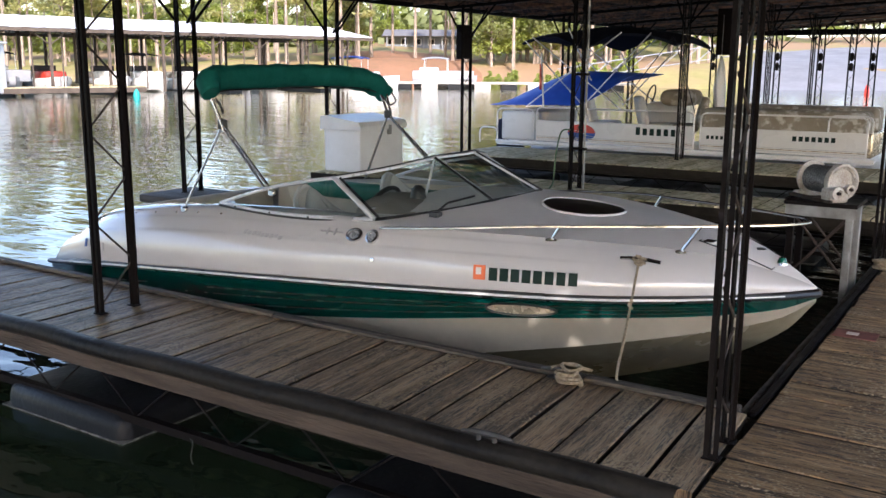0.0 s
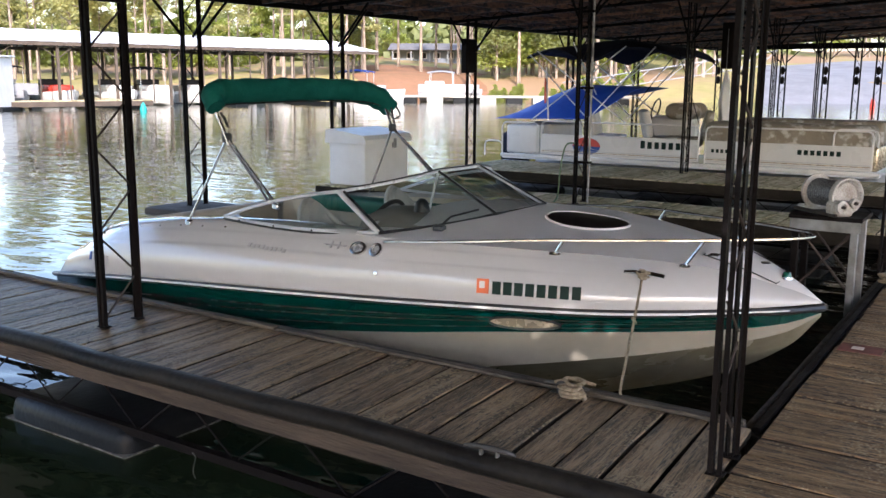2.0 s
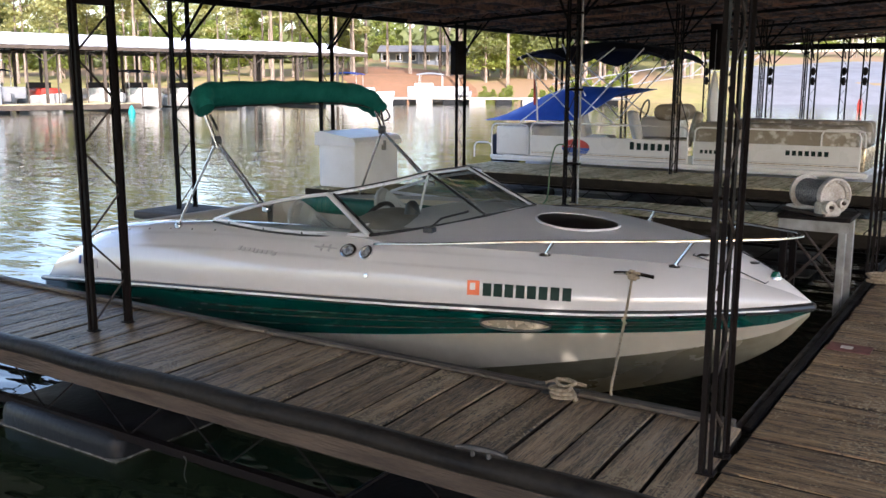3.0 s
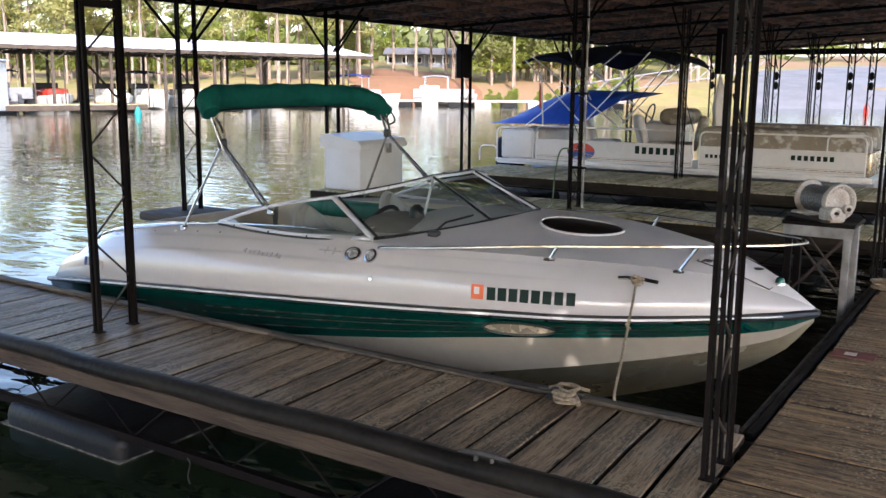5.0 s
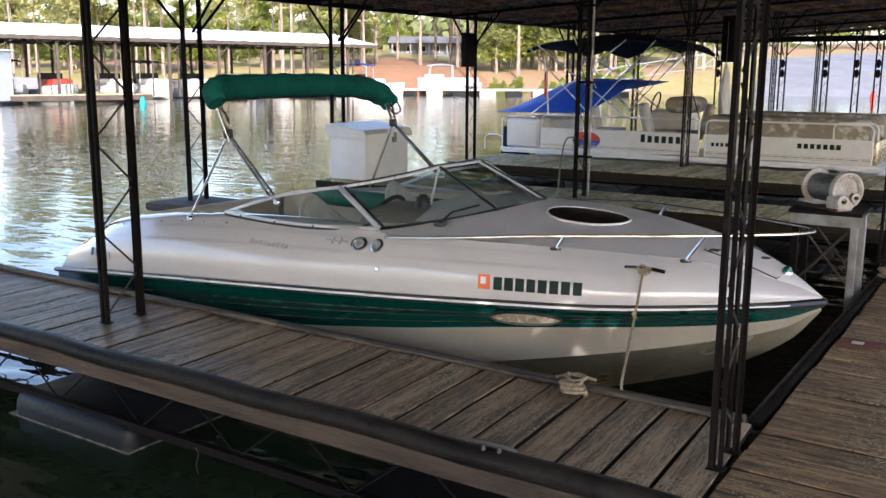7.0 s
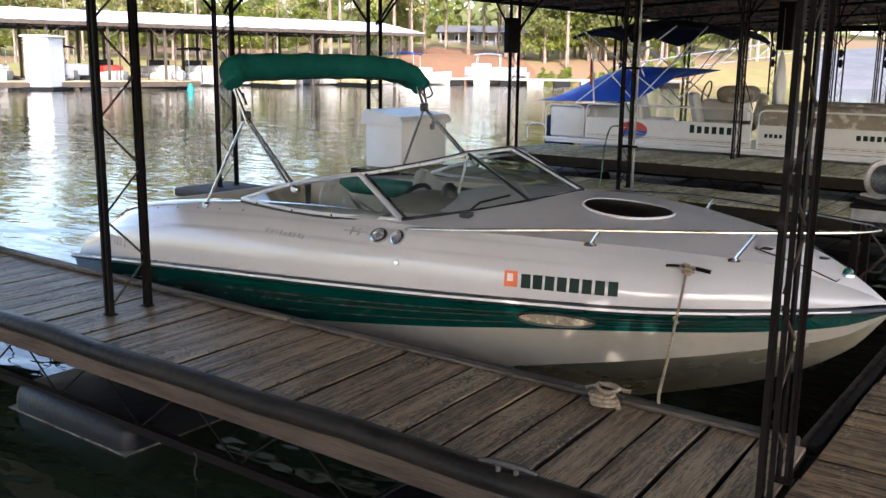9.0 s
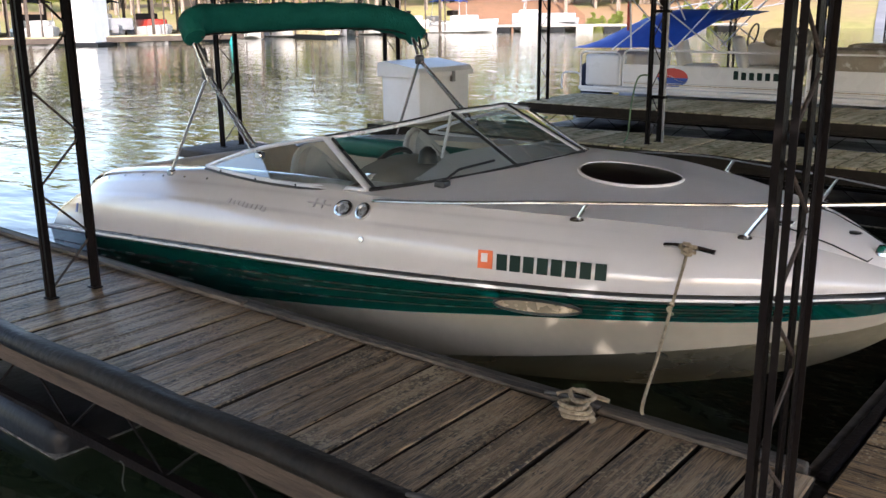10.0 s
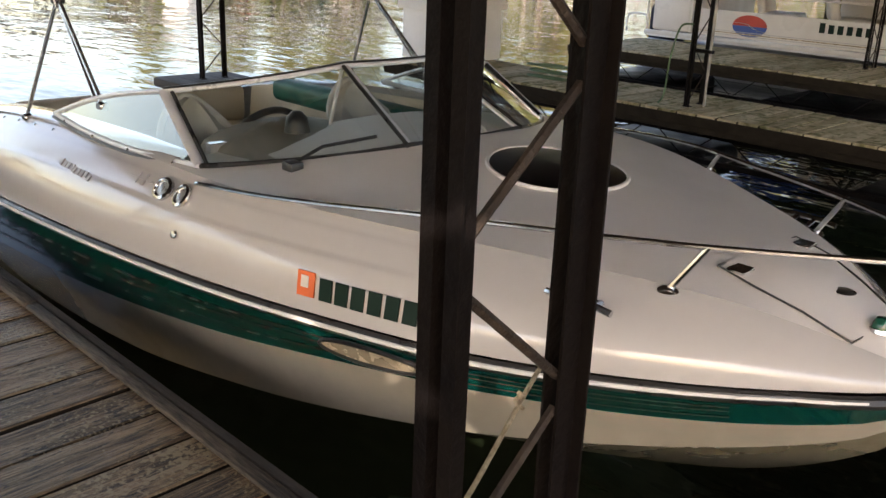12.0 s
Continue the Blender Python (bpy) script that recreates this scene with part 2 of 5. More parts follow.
BLUE_INK = mat("blue_lettering", (0.02, 0.07, 0.30), 0.4)
LENS_GREEN = mat("green_lens", (0.008, 0.09, 0.06), 0.15, coat=0.3)
VENT = mat("satin_vent_face", (0.52, 0.52, 0.53), 0.3, 0.55, color2=(0.34, 0.34, 0.35), scale=40)
LEG = mat("satin_stainless_tube", (0.68, 0.68, 0.69), 0.22, 0.85, color2=(0.55, 0.55, 0.56), scale=14, rough_var=0.05)
PINSTRIPE = mat("dark_red_pinstripe", (0.075, 0.022, 0.020), 0.25, coat=0.4)
GOLD = mat("brushed_vent_insert", (0.62, 0.52, 0.38), 0.25, 0.5, color2=(0.5, 0.42, 0.3), scale=20)

speckle(BEIGE, (0.52, 0.49, 0.43), 7, 0.82, 0.95, 1.6)
for m_, along in ((PLANK, (16, 1, 1)), (PLANK_X, (1, 16, 1))):
    speckle(m_, (0.030, 0.021, 0.014), 11, 0.78, 0.96, 1.4, along)
    speckle(m_, (0.34, 0.265, 0.160), 70, 0.875, 0.985, 2.4)
    speckle(m_, (0.022, 0.017, 0.012), 24, 0.93, 0.99, 1.7, (3, 1, 1) if m_ is PLANK else (1, 3, 1))
speckle(PLANK_GREY, (0.17, 0.16, 0.065), 12, 0.80, 0.98, 1.5)


# ---- mesh tools ----
def finish(bm, name, material, smooth=None):
    bmesh.ops.recalc_face_normals(bm, faces=bm.faces)
    me = bpy.data.meshes.new(name)
    bm.to_mesh(me)
    bm.free()
    for m in (material if isinstance(material, (list, tuple)) else [material]):
        me.materials.append(m)
    if smooth is not None:
        me.shade_smooth()
        me.set_sharp_from_angle(angle=radians(smooth))
    return me


def part(name, bm, material, parent=None, label="", smooth=40):
    ob = new(name, finish(bm, name, material, smooth))
    ob.parent = parent
    if label:
        tagged(ob, label)
    return ob


def thing(name, label, category, x=0.0, y=0.0, z=0.0, rz=0.0, group="", kind=""):
    ob = new(name)
    ob.empty_display_size = 0.1
    ob.matrix_basis = pose(x, y, z, 0, 0, rz)
    return tagged(ob, label, category, group, kind)


def solid(name, bm, material, label, category, m=None, group="", kind="", smooth=40):
    ob = new(name, finish(bm, name, material, smooth))
    if m is not None:
        ob.matrix_basis = m
    return tagged(ob, label, category, group, kind)


def box(bm, x0, y0, z0, x1, y1, z1, bevel=0.0, seg=1, m=None):
    vs = [bm.verts.new((x, y, z)) for x in (x0, x1) for y in (y0, y1) for z in (z0, z1)]
    fs = [bm.faces.new([vs[i] for i in q]) for q in
          ((0, 1, 3, 2), (4, 6, 7, 5), (0, 4, 5, 1), (2, 3, 7, 6), (0, 2, 6, 4), (1, 5, 7, 3))]
    if bevel:
        es = list({e for f in fs for e in f.edges})
        r = bmesh.ops.bevel(bm, geom=es, offset=bevel, segments=seg, profile=0.5, affect='EDGES', clamp_overlap=True)
        vs = list({v for f in r["faces"] for v in f.verts} | {v for v in vs if v.is_valid})
    if m is not None:
        bmesh.ops.transform(bm, matrix=m, verts=[v for v in vs if v.is_valid])
    return bm


def bx(x0, y0, z0, x1, y1, z1, bevel=0.0, seg=1, m=None):
    return box(bmesh.new(), x0, y0, z0, x1, y1, z1, bevel, seg, m)


def sweep(bm, pts, radius, sides=8, closed=False, flat=1.0):
    """A tube along points; radius is a number or a function of the share of the way."""
    pts = [Vector(p) for p in pts]
    rings, count = [], len(pts)
    up = None
    for i, p in enumerate(pts):
        a = pts[(i - 1) % count] if closed or i else pts[i]
        b = pts[(i + 1) % count] if closed or i < count - 1 else pts[i]
        d = (b - a).normalized()
        if up is None:
            up = Vector((0, 0, 1)) if abs(d.z) < 0.9 else Vector((1, 0, 0))
        side = d.cross(up).normalized()
        up = side.cross(d).normalized()
        r = radius(i / (count - 1)) if callable(radius) else radius
        rings.append([bm.verts.new(p + side * (math.cos(k * 2 * math.pi / sides) * r) + up * (math.sin(k * 2 * math.pi / sides) * r * flat))
                      for k in range(sides)])
    last = count if closed else count - 1
    for i in range(last):
        r0, r1 = rings[i], rings[(i + 1) % count]
        for k in range(sides):
            bm.faces.new((r0[k], r0[(k + 1) % sides], r1[(k + 1) % sides], r1[k]))
    if not closed:
        bm.faces.new(rings[0][::-1])
        bm.faces.new(rings[-1])
    return bm


def tube(pts, radius, sides=8, closed=False, flat=1.0):
    return sweep(bmesh.new(), pts, radius, sides, closed, flat)


def smooth_path(pts, steps=6):
    """Points along a smooth curve through pts."""
    pts = [Vector(p) for p in pts]
    out = []
    for i in range(len(pts) - 1):
        p0, p1, p2, p3 = pts[max(i - 1, 0)], pts[i], pts[i + 1], pts[min(i + 2, len(pts) - 1)]
        for k in range(steps):
            t = k / steps
            out.append(0.5 * ((2 * p1) + (p2 - p0) * t + (2 * p0 - 5 * p1 + 4 * p2 - p3) * t * t + (3 * p1 - p0 - 3 * p2 + p3) * t ** 3))
    return out + [pts[-1]]


def lathe(bm, profile, sides=20, m=None):
    rings = []
    for r, z in profile:
        rings.append([bm.verts.new((max(r, 1e-4) * math.cos(k * 2 * math.pi / sides), max(r, 1e-4) * math.sin(k * 2 * math.pi / sides), z)) for k in range(sides)])
    for a, b in zip(rings, rings[1:]):
        for k in range(sides):
            bm.faces.new((a[k], a[(k + 1) % sides], b[(k + 1) % sides], b[k]))
    bm.faces.new(rings[0][::-1])
    bm.faces.new(rings[-1])
    if m is not None:
        bmesh.ops.transform(bm, matrix=m, verts=[v for r in rings for v in r])
    return bm


def sheet(bm, rows, thick=0.0):
    """A quad sheet from rows of points; with thick, a plate of that thickness."""
    grid = [[bm.verts.new(p) for p in r] for r in rows]
    fs = []
    for a, b in zip(grid, grid[1:]):
        for k in range(len(a) - 1):
            fs.append(bm.faces.new((a[k], a[k + 1], b[k + 1], b[k])))
    if thick:
        bmesh.ops.recalc_face_normals(bm, faces=fs)
        bmesh.ops.solidify(bm, geom=fs, thickness=thick)
    return bm


def plate(corners, thick):
    bm = bmesh.new()
    f = bm.faces.new([bm.verts.new(c) for c in corners])
    bmesh.ops.solidify(bm, geom=[f], thickness=thick)
    return bm


# ---- ground, water ----
VIEW = Vector((-0.545, 0.838, 0.0))
SIDE = Vector((0.838, 0.545, 0.0))


def shore_height(x, y):
    """Lake bed, bank and the land that rises behind it."""
    d = x * VIEW.x + y * VIEW.y
    s = x * SIDE.x + y * SIDE.y
    edge = 96 + 5 * math.sin(s * 0.05 + 1.0) + 2 * math.sin(s * 0.17) - 12 / (1 + math.exp(-(s - 18) / 4))
    k = d - edge
    wob = 0.35 * math.sin(x * 0.21) * math.cos(y * 0.17)
    if k < 0:
        return max(-6.0, WATER_Z - 0.1 + k * 0.25)
    bank = min(k * 0.22, 1.6 + 0.055 * k) if s > -30 else min(k * 0.1, 0.9 + 0.045 * k)
    return WATER_Z - 0.1 + min(bank, 9 + 0.01 * k) + wob * min(k / 10, 1)


def ground_mat():
    m = mat("grass_and_clay", (0.20, 0.19, 0.065), 0.95, color2=(0.33, 0.275, 0.115), scale=0.12, amount=0.6, fine=0.5, bump=0.4, bump_scale=2, spec=0.1)
    n, l = m.node_tree.nodes, m.node_tree.links
    b = n["Principled BSDF"]
    old = b.inputs["Base Color"].links[0].from_socket
    tc = n.new("ShaderNodeTexCoord")
    t = n.new("ShaderNodeTexNoise")
    t.inputs["Scale"].default_value = 0.035
    t.inputs["Detail"].default_value = 6
    l.new(tc.outputs["Object"], t.inputs["Vector"])
    mr = n.new("ShaderNodeMapRange")
    mr.inputs["From Min"].default_value = 0.47
    mr.inputs["From Max"].default_value = 0.56
    l.new(t.outputs["Fac"], mr.inputs["Value"])
    mx = n.new("ShaderNodeMix")
    mx.data_type = 'RGBA'
    l.new(mr.outputs["Result"], mx.inputs["Factor"])
    l.new(old, mx.inputs["A"])
    mx.inputs["B"].default_value = (0.29, 0.19, 0.11, 1)
    l.new(mx.outputs["Result"], b.inputs["Base Color"])
    return m


GROUND = ground_mat()
axis_a = list(range(-900, -200, 70)) + list(range(-200, 240, 5)) + list(range(240, 950, 70))
solid("ground", sheet(bmesh.new(), [[(x, y, shore_height(x, y)) for x in axis_a] for y in axis_a]), GROUND,
      "lake bed and rising shore of grass and red clay", "ground", kind="structure", smooth=60)
wb = bmesh.new()
sheet(wb, [[(x, y, WATER_Z) for x in (-900, -300, 0, 300, 900)] for y in (-900, -300, 0, 300, 900)])
solid("water", wb, WATER, "dark green lake water with small ripples", "water", kind="structure", smooth=None)


# ---- docks ----
def plank_mesh(length, width, along_x, seed, material):
    """One deck board with eased edges, slightly cupped, lying from 0 to length."""
    rnd = random.Random(seed)
    bm = bmesh.new()
    c = rnd.uniform(0.0, 0.003)
    w, e = width / 2, 0.006
    prof = [(-w, -0.038), (-w, -e), (-w + e, 0.0), (0, -c), (w - e, 0.0), (w, -e), (w, -0.038)]
    rows = []
    for t in (0.0, 0.5, 1.0):
        bow = rnd.uniform(-0.003, 0.003)
        rows.append([bm.verts.new(((t * length, a + bow, b) if along_x else (a + bow, t * length, b))) for a, b in prof])
    for a, b in zip(rows, rows[1:]):
        for k in range(len(prof) - 1):
            bm.faces.new((a[k], a[k + 1], b[k + 1], b[k]))
    bm.faces.new(rows[0])
    bm.faces.new(rows[-1])
    bm.normal_update()
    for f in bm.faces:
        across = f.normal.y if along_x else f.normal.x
        # Board sides get the dark colour in place of shade between boards.
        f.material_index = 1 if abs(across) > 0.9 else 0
    return finish(bm, "plank", [material, DARK_SIDE], 30)


def deck(parent, x0, x1, y0, y1, pitch, along_x, material, seed, z=0.0, gaps=(0.008, 0.02), skew=0.0):
    """Boards across a dock, each an object of its own, with uneven gaps and ends."""
    rnd = random.Random(seed)
    length = (x1 - x0) if along_x else (y1 - y0)
    meshes = [plank_mesh(length, pitch - g, along_x, seed + i, material) for i, g in
              enumerate(np.linspace(gaps[0], gaps[1], 5))]
    a, end = (y0, y1) if along_x else (x0, x1)
    while a + pitch <= end + 0.01:
        ob = new("plank", meshes[rnd.randrange(5)])
        c = a + pitch / 2
        dz = rnd.uniform(-0.004, 0.003)
        j = rnd.uniform(-0.008, 0.008)
        ob.matrix_basis = pose(x0 + j if along_x else c, c if along_x else y0 + j, z + dz, 0, 0, skew + rnd.uniform(-0.12, 0.12))
        ob.parent = parent
        a += pitch


def dock_frame(ob, x0, x1, y0, y1, lattice=True, timber=None):
    """Rub rails, fascia boards, joists and the steel lattice under a finger dock."""
    for side, y in ((-1, y0), (1, y1)):
        lo, hi = (y - 0.052, y - 0.002) if side < 0 else (y + 0.002, y + 0.035)
        part("fascia_board", bx(x0, lo, -0.155, x1, hi, -0.045, 0.004), timber or TIMBER, ob, "brown timber fascia board")
        if lattice:
            yy = y0 + 0.02 if side < 0 else y1 - 0.02
            part("lower_chord", box(bx(x0, yy - 0.022, -0.43, x1, yy - 0.017, -0.385), x0, yy - 0.017, -0.390, x1, yy + 0.025, -0.385), STEEL, ob, "rusty angle iron chord")
            bm = bmesh.new()
            a = x0 + 0.1
            while a + 0.5 < x1:
                sweep(bm, [(a, yy, -0.17), (a + 0.30, yy, -0.40), (a + 0.60, yy, -0.17)], 0.006, 6)
                a += 0.74
            part("lattice_rod", bm, STEEL, ob)
    for yy in (y0 + 0.06, (y0 + y1) / 2, y1 - 0.10):
        part("joist", bx(x0, yy, -0.18, x1, yy + 0.04, -0.042), TIMBER_DARK, ob)


def rub_rail(ob, x0, x1, y, side):
    """A black half-round bumper along a dock's edge."""
    prof = [(0.03, 0.004), (0.0, 0.012), (-0.03, 0.020), (-0.060, 0.010), (-0.078, -0.018), (-0.074, -0.048), (-0.05, -0.070), (0.0, -0.075)]
    bm = bmesh.new()
    n = 28
    rows = []
    for i in range(n + 1):
        x = x0 + (x1 - x0) * i / n
        w = 0.004 * math.sin(i * 1.7) + 0.003 * math.sin(i * 0.6)
        rows.append([(x, y - side * (a + w * 0.5) * -1, b + w) for a, b in prof])
    sheet(bm, rows)
    part("rub_rail", bm, RUBBER, ob, "scuffed black rubber rub rail", 60)


finger = thing("finger_dock", "weathered plank finger dock beside the moored boat", "dock", kind="structure")
dock_frame(finger, -8.6, 0.0, 0.0, 0.885)
rub_rail(finger, -8.6, 0.02, 0.0, 1)
part("edge_strip", bx(-8.6, 0.925, -0.10, -0.02, 0.965, 0.016, 0.006), TIMBER_DARK, finger, "dark worn edge strip")
kerb_rnd = random.Random(5)
kx = -8.6
while kx < -0.1:
    run = min(kerb_rnd.uniform(1.4, 2.4), -0.03 - kx)
    part("kerb_board", bx(kx, 0.872 + kerb_rnd.uniform(-0.004, 0.004), 0.003, kx + run - 0.012, 0.922, 0.024 + kerb_rnd.uniform(-0.004, 0.004), 0.007, 2), KERB, finger, "grey worn kerb board")
    kx += run
part("edge_channel", bx(-8.6, 0.967, -0.12, -0.02, 0.985, -0.01, 0.006), STEEL, finger, "rusted steel edge channel")

finger2 = thing("finger_dock", "grey-green plank finger dock with posts and dock box", "dock", kind="structure")
dock_frame(finger2, -7.78, 0.0, 7.02, 8.10, timber=DARK_SIDE)
part("edge_channel", bx(-7.78, 6.95, -0.10, 0.0, 6.967, -0.01, 0.004), DARK_SIDE, finger2)
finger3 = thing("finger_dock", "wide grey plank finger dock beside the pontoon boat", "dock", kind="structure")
dock_frame(finger3, -7.8, 0.0, 10.55, 12.35, timber=DARK_SIDE)
part("edge_channel", bx(-7.8, 10.48, -0.10, 0.0, 10.497, -0.01, 0.004), DARK_SIDE, finger3)

walkway = thing("walkway_dock", "worn brown plank main walkway of the marina", "dock", kind="structure")
part("edge_beam", bx(0.0, 0.93, -0.20, 0.055, 27.0, -0.042, 0.005), TIMBER_DARK, walkway, "dark wet timber edge beam")
part("edge_rail", bx(-0.045, 0.95, -0.17, -0.002, 27, -0.035, 0.012, 2), TIMBER_DARK, walkway, "black worn edge rail")
part("edge_strip", bx(0.004, 0.95, -0.040, 0.052, 27, -0.012, 0.008), STEEL, walkway, "dark steel edge strip")
part("edge_beam", bx(0.0, -9.0, -0.20, 0.055, -0.06, -0.042, 0.005), TIMBER_DARK, walkway, "dark wet timber edge beam")
for jx in (0.6, 1.4, 2.3):
    part("joist", bx(jx, -9, -0.2, jx + 0.05, 27, -0.042), TIMBER_DARK, walkway)
end_float = thing("end_float", "dark low float dock at the slip's open end", "dock", kind="structure")
part("float_deck", bx(-8.0, 4.1, -0.12, -6.85, 4.95, -0.02, 0.03, 2), TIMBER_DARK, end_float)
part("float_body", bx(-7.95, 4.15, -0.75, -6.9, 4.9, -0.125, 0.06, 2), FLOAT, end_float)


def dock_float(x0, y0, x1, y1, label):
    """A moulded black float with a flange, ribs and rounded corners."""
    ob = thing("dock_float", label, "float", (x0 + x1) / 2, (y0 + y1) / 2, 0, group="black floats under the docks")
    w, d = (x1 - x0) / 2, (y1 - y0) / 2
    part("float_shell", bx(-w, -d, -0.95, w, d, -0.39, 0.10, 5), FLOAT, ob)
    part("flange", bx(-w - 0.008, -d - 0.008, -0.549, w + 0.008, d + 0.008, -0.540, 0.003), PALE_LINE, ob, "moulded flange with a pale broken waterline")


dock_float(-4.17, -0.05, -3.06, 0.80, "black moulded float under the finger dock")
dock_float(-1.62, -0.12, -0.35, 0.75, "black moulded float near the walkway corner")
dock_float(-7.9, -0.10, -6.4, 0.80, "black moulded float at the finger's outer end")
for fx in (-7.6, -4.9, -2.2):
    dock_float(fx, 7.1, fx + 1.3, 8.0, "black moulded float under the far finger dock")
    dock_float(fx, 10.7, fx + 1.3, 12.2, "black moulded float under the pontoon's dock")
for fy in (-2.5, 2.2, 6.0, 10.0):
    dock_float(0.3, fy, 2.2, fy + 1.3, "black moulded float under the walkway")


# ---- posts and roof ----
def roof_z(x):
    return 2.58 + 0.058 * (x + 8.0) if x < 1.5 else 2.58 + 0.058 * 9.5 - 0.062 * (x - 1.5)


def lattice_post(x, y, width=0.245, axis='y', base=0.0, bar=None, braces=True, fenders=False, zig=(0.03, 0.27, 1), label="dark steel lattice post standing on the dock"):
    """Two chords of paired angles with zigzag rods, a foot plate and knee braces to the roof."""
    ob = thing("lattice_post", label, "post", x, y, base, 0 if axis == 'y' else -90, group="roof posts")
    top = roof_z(x) - base - 0.06
    for c in (-width / 2, width / 2):
        for s in (-1, 1):
            bm = bmesh.new()
            a0, a1 = sorted((s * 0.009, s * 0.013))
            box(bm, a0, c - 0.019, 0.0, a1, c + 0.019, top)
            b0, b1 = sorted((s * 0.013, s * 0.029))
            box(bm, b0, c + (0.015 if c > 0 else -0.019), 0.0, b1, c + (0.019 if c > 0 else -0.015), top)
            part("angle_bar", bm, STEEL, ob, smooth=None)
        part("foot_plate", bx(-0.036, c - 0.028, 0.0, 0.036, c + 0.028, 0.008, 0.002), STEEL, ob)
    z, step, s = zig
    e = width / 2 - 0.010
    while z + step < top:
        part("zigzag_rod", tube([(0, -e * s, z + 0.022), (0, e * s, z + step - 0.022)], 0.0065, 6), RUST, ob, "rusty zigzag rod")
        z += step
        s = -s
    if bar:
        part("cross_bar", bx(-0.02, -width / 2, bar, 0.02, width / 2, bar + 0.045), STEEL, ob)
    if braces:
        for dx, dy in ((0, 1), (0, -1), (1, 0)):
            reach = 0.58
            pts = [(dx * 0.03, dy * (width / 2), top - 0.58), (dx * reach, dy * (reach + width / 2), top - 0.02 + (0.062 * dx * reach if axis == 'y' else 0))]
            part("knee_brace", tube(pts, 0.017, 6), STEEL, ob)
    if fenders:
        for z in (1.55, 1.83):
            part("fender", lathe(bmesh.new(), [(0.02, -0.12), (0.055, -0.08), (0.07, 0.0), (0.055, 0.08), (0.02, 0.12)], 10, pose(0.05, 0, z)), RUBBER, ob, "round dark fender")
    return ob


lattice_post(-3.73, 0.483, 0.25, bar=1.94)
lattice_post(0.032, 0.438, 0.200, braces=False, zig=(0.11, 0.2, -1))
for px, py in ((-7.50, 4.50), (-7.72, 7.40), (-7.62, 10.95), (-3.85, 7.42), (-4.05, 11.95), (0.0, 4.78), (0.0, 8.0), (0.0, 12.0), (-7.6, 14.9),
               (-7.5, 0.48), (-7.6, 18.6), (-3.8, 16.4), (0.0, 16.4), (0.0, 20.5), (-3.8, 20.5), (-7.6, 22.4)):
    lattice_post(px, py, 0.24)
for px in (-7.7, -5.8, -4.6, -3.76, -3.2, -1.4):
    lattice_post(px, 25.6, 0.16, axis='x', braces=True, label="slim steel lattice post at the roof's far end", fenders=True)

roof = thing("roof", "dark rusty corrugated roof over the slips", "roof", kind="structure")
bm = bmesh.new()
xs = [-8.3 + i * 0.0625 for i in range(int(12.6 / 0.0625) + 1)]
rows = []
ys = [-6.6, -5.0, -3.4] + [-3.0 + 0.025 * i for i in range(41)] + [0.0, 6.0, 12.0, 20.0, 27.4]
for y in ys:
    rows.append([(x, y, roof_z(x) + 0.10 + 0.018 * math.cos(i * math.pi / 2)) for i, x in enumerate(xs)])
sheet(bm, rows)
# unseen holes added near the ridge to let sun dapples onto the hull
DAPPLE_HOLES = ((1.52, -2.39, 0), (1.93, -2.41, 0), (1.92, -2.19, 1), (2.06, -2.20, 2), (2.20, -2.17, 1), (1.95, -2.33, 0), (2.25, -2.42, 0), (2.67, -2.44, 0))
gone = []
for f in bm.faces:
    c = f.calc_center_median()
    if any(((c.x - hx) / (0.055 + 0.022 * n)) ** 2 + ((c.y - hy) / (0.024 + 0.010 * n)) ** 2 + 0.5 * noise.noise((c.x * 23, c.y * 29, n)) < 1 for hx, hy, n in DAPPLE_HOLES):
        gone.append(f)
bmesh.ops.delete(bm, geom=gone, context='FACES')
part("roof_sheet", bm, ROOFING, roof, smooth=80)
for i in range(18):
    x = -8.15 + i * 0.72
    part("purlin", bx(x - 0.03, -6.5, roof_z(x) - 0.02, x + 0.03, 27.3, roof_z(x) + 0.080), PURLIN, roof, "rusty roof purlin with painted light streaks")
for i in range(27):
    y = -6.1 + i * 1.25
    bm = bmesh.new()
    for x0, x1 in ((-8.2, 1.48), (1.52, 4.2)):
        a, b = roof_z(x0), roof_z(x1)
        vs = [bm.verts.new(p) for p in ((x0, y, a - 0.065), (x1, y, b - 0.065), (x1, y, b - 0.022), (x0, y, a - 0.022), (x0, y + 0.05, a - 0.065), (x1, y + 0.05, b - 0.065), (x1, y + 0.05, b - 0.022), (x0, y + 0.05, a - 0.022))]
        for q in ((0, 1, 2, 3), (4, 5, 6, 7), (0, 1, 5, 4), (3, 2, 6, 7), (0, 3, 7, 4), (1, 2, 6, 5)):
            bm.faces.new([vs[k] for k in q])
    part("rafter", bm, PURLIN, roof, "roof rafter streaked with rust and painted light", None)
for y in (-6.0, -3.2, 0.48, 4.6, 7.4, 11.3, 14.9, 18.6, 22.4, 25.6):
    bm = bmesh.new()
    sweep(bm, [(-8.2, y, roof_z(-8.2) - 0.04), (1.5, y, roof_z(1.5) - 0.04), (4.2, y, roof_z(4.2) - 0.04)], 0.028, 6)
    x = -8.1
    while x < 3.4:
        sweep(bm, [(x, y, roof_z(x) - 0.04), (x + 0.3, y, roof_z(x) + 0.10), (x + 0.6, y, roof_z(x) - 0.04)], 0.009, 5)
        x += 0.6
    part("truss", bm, STEEL, roof)
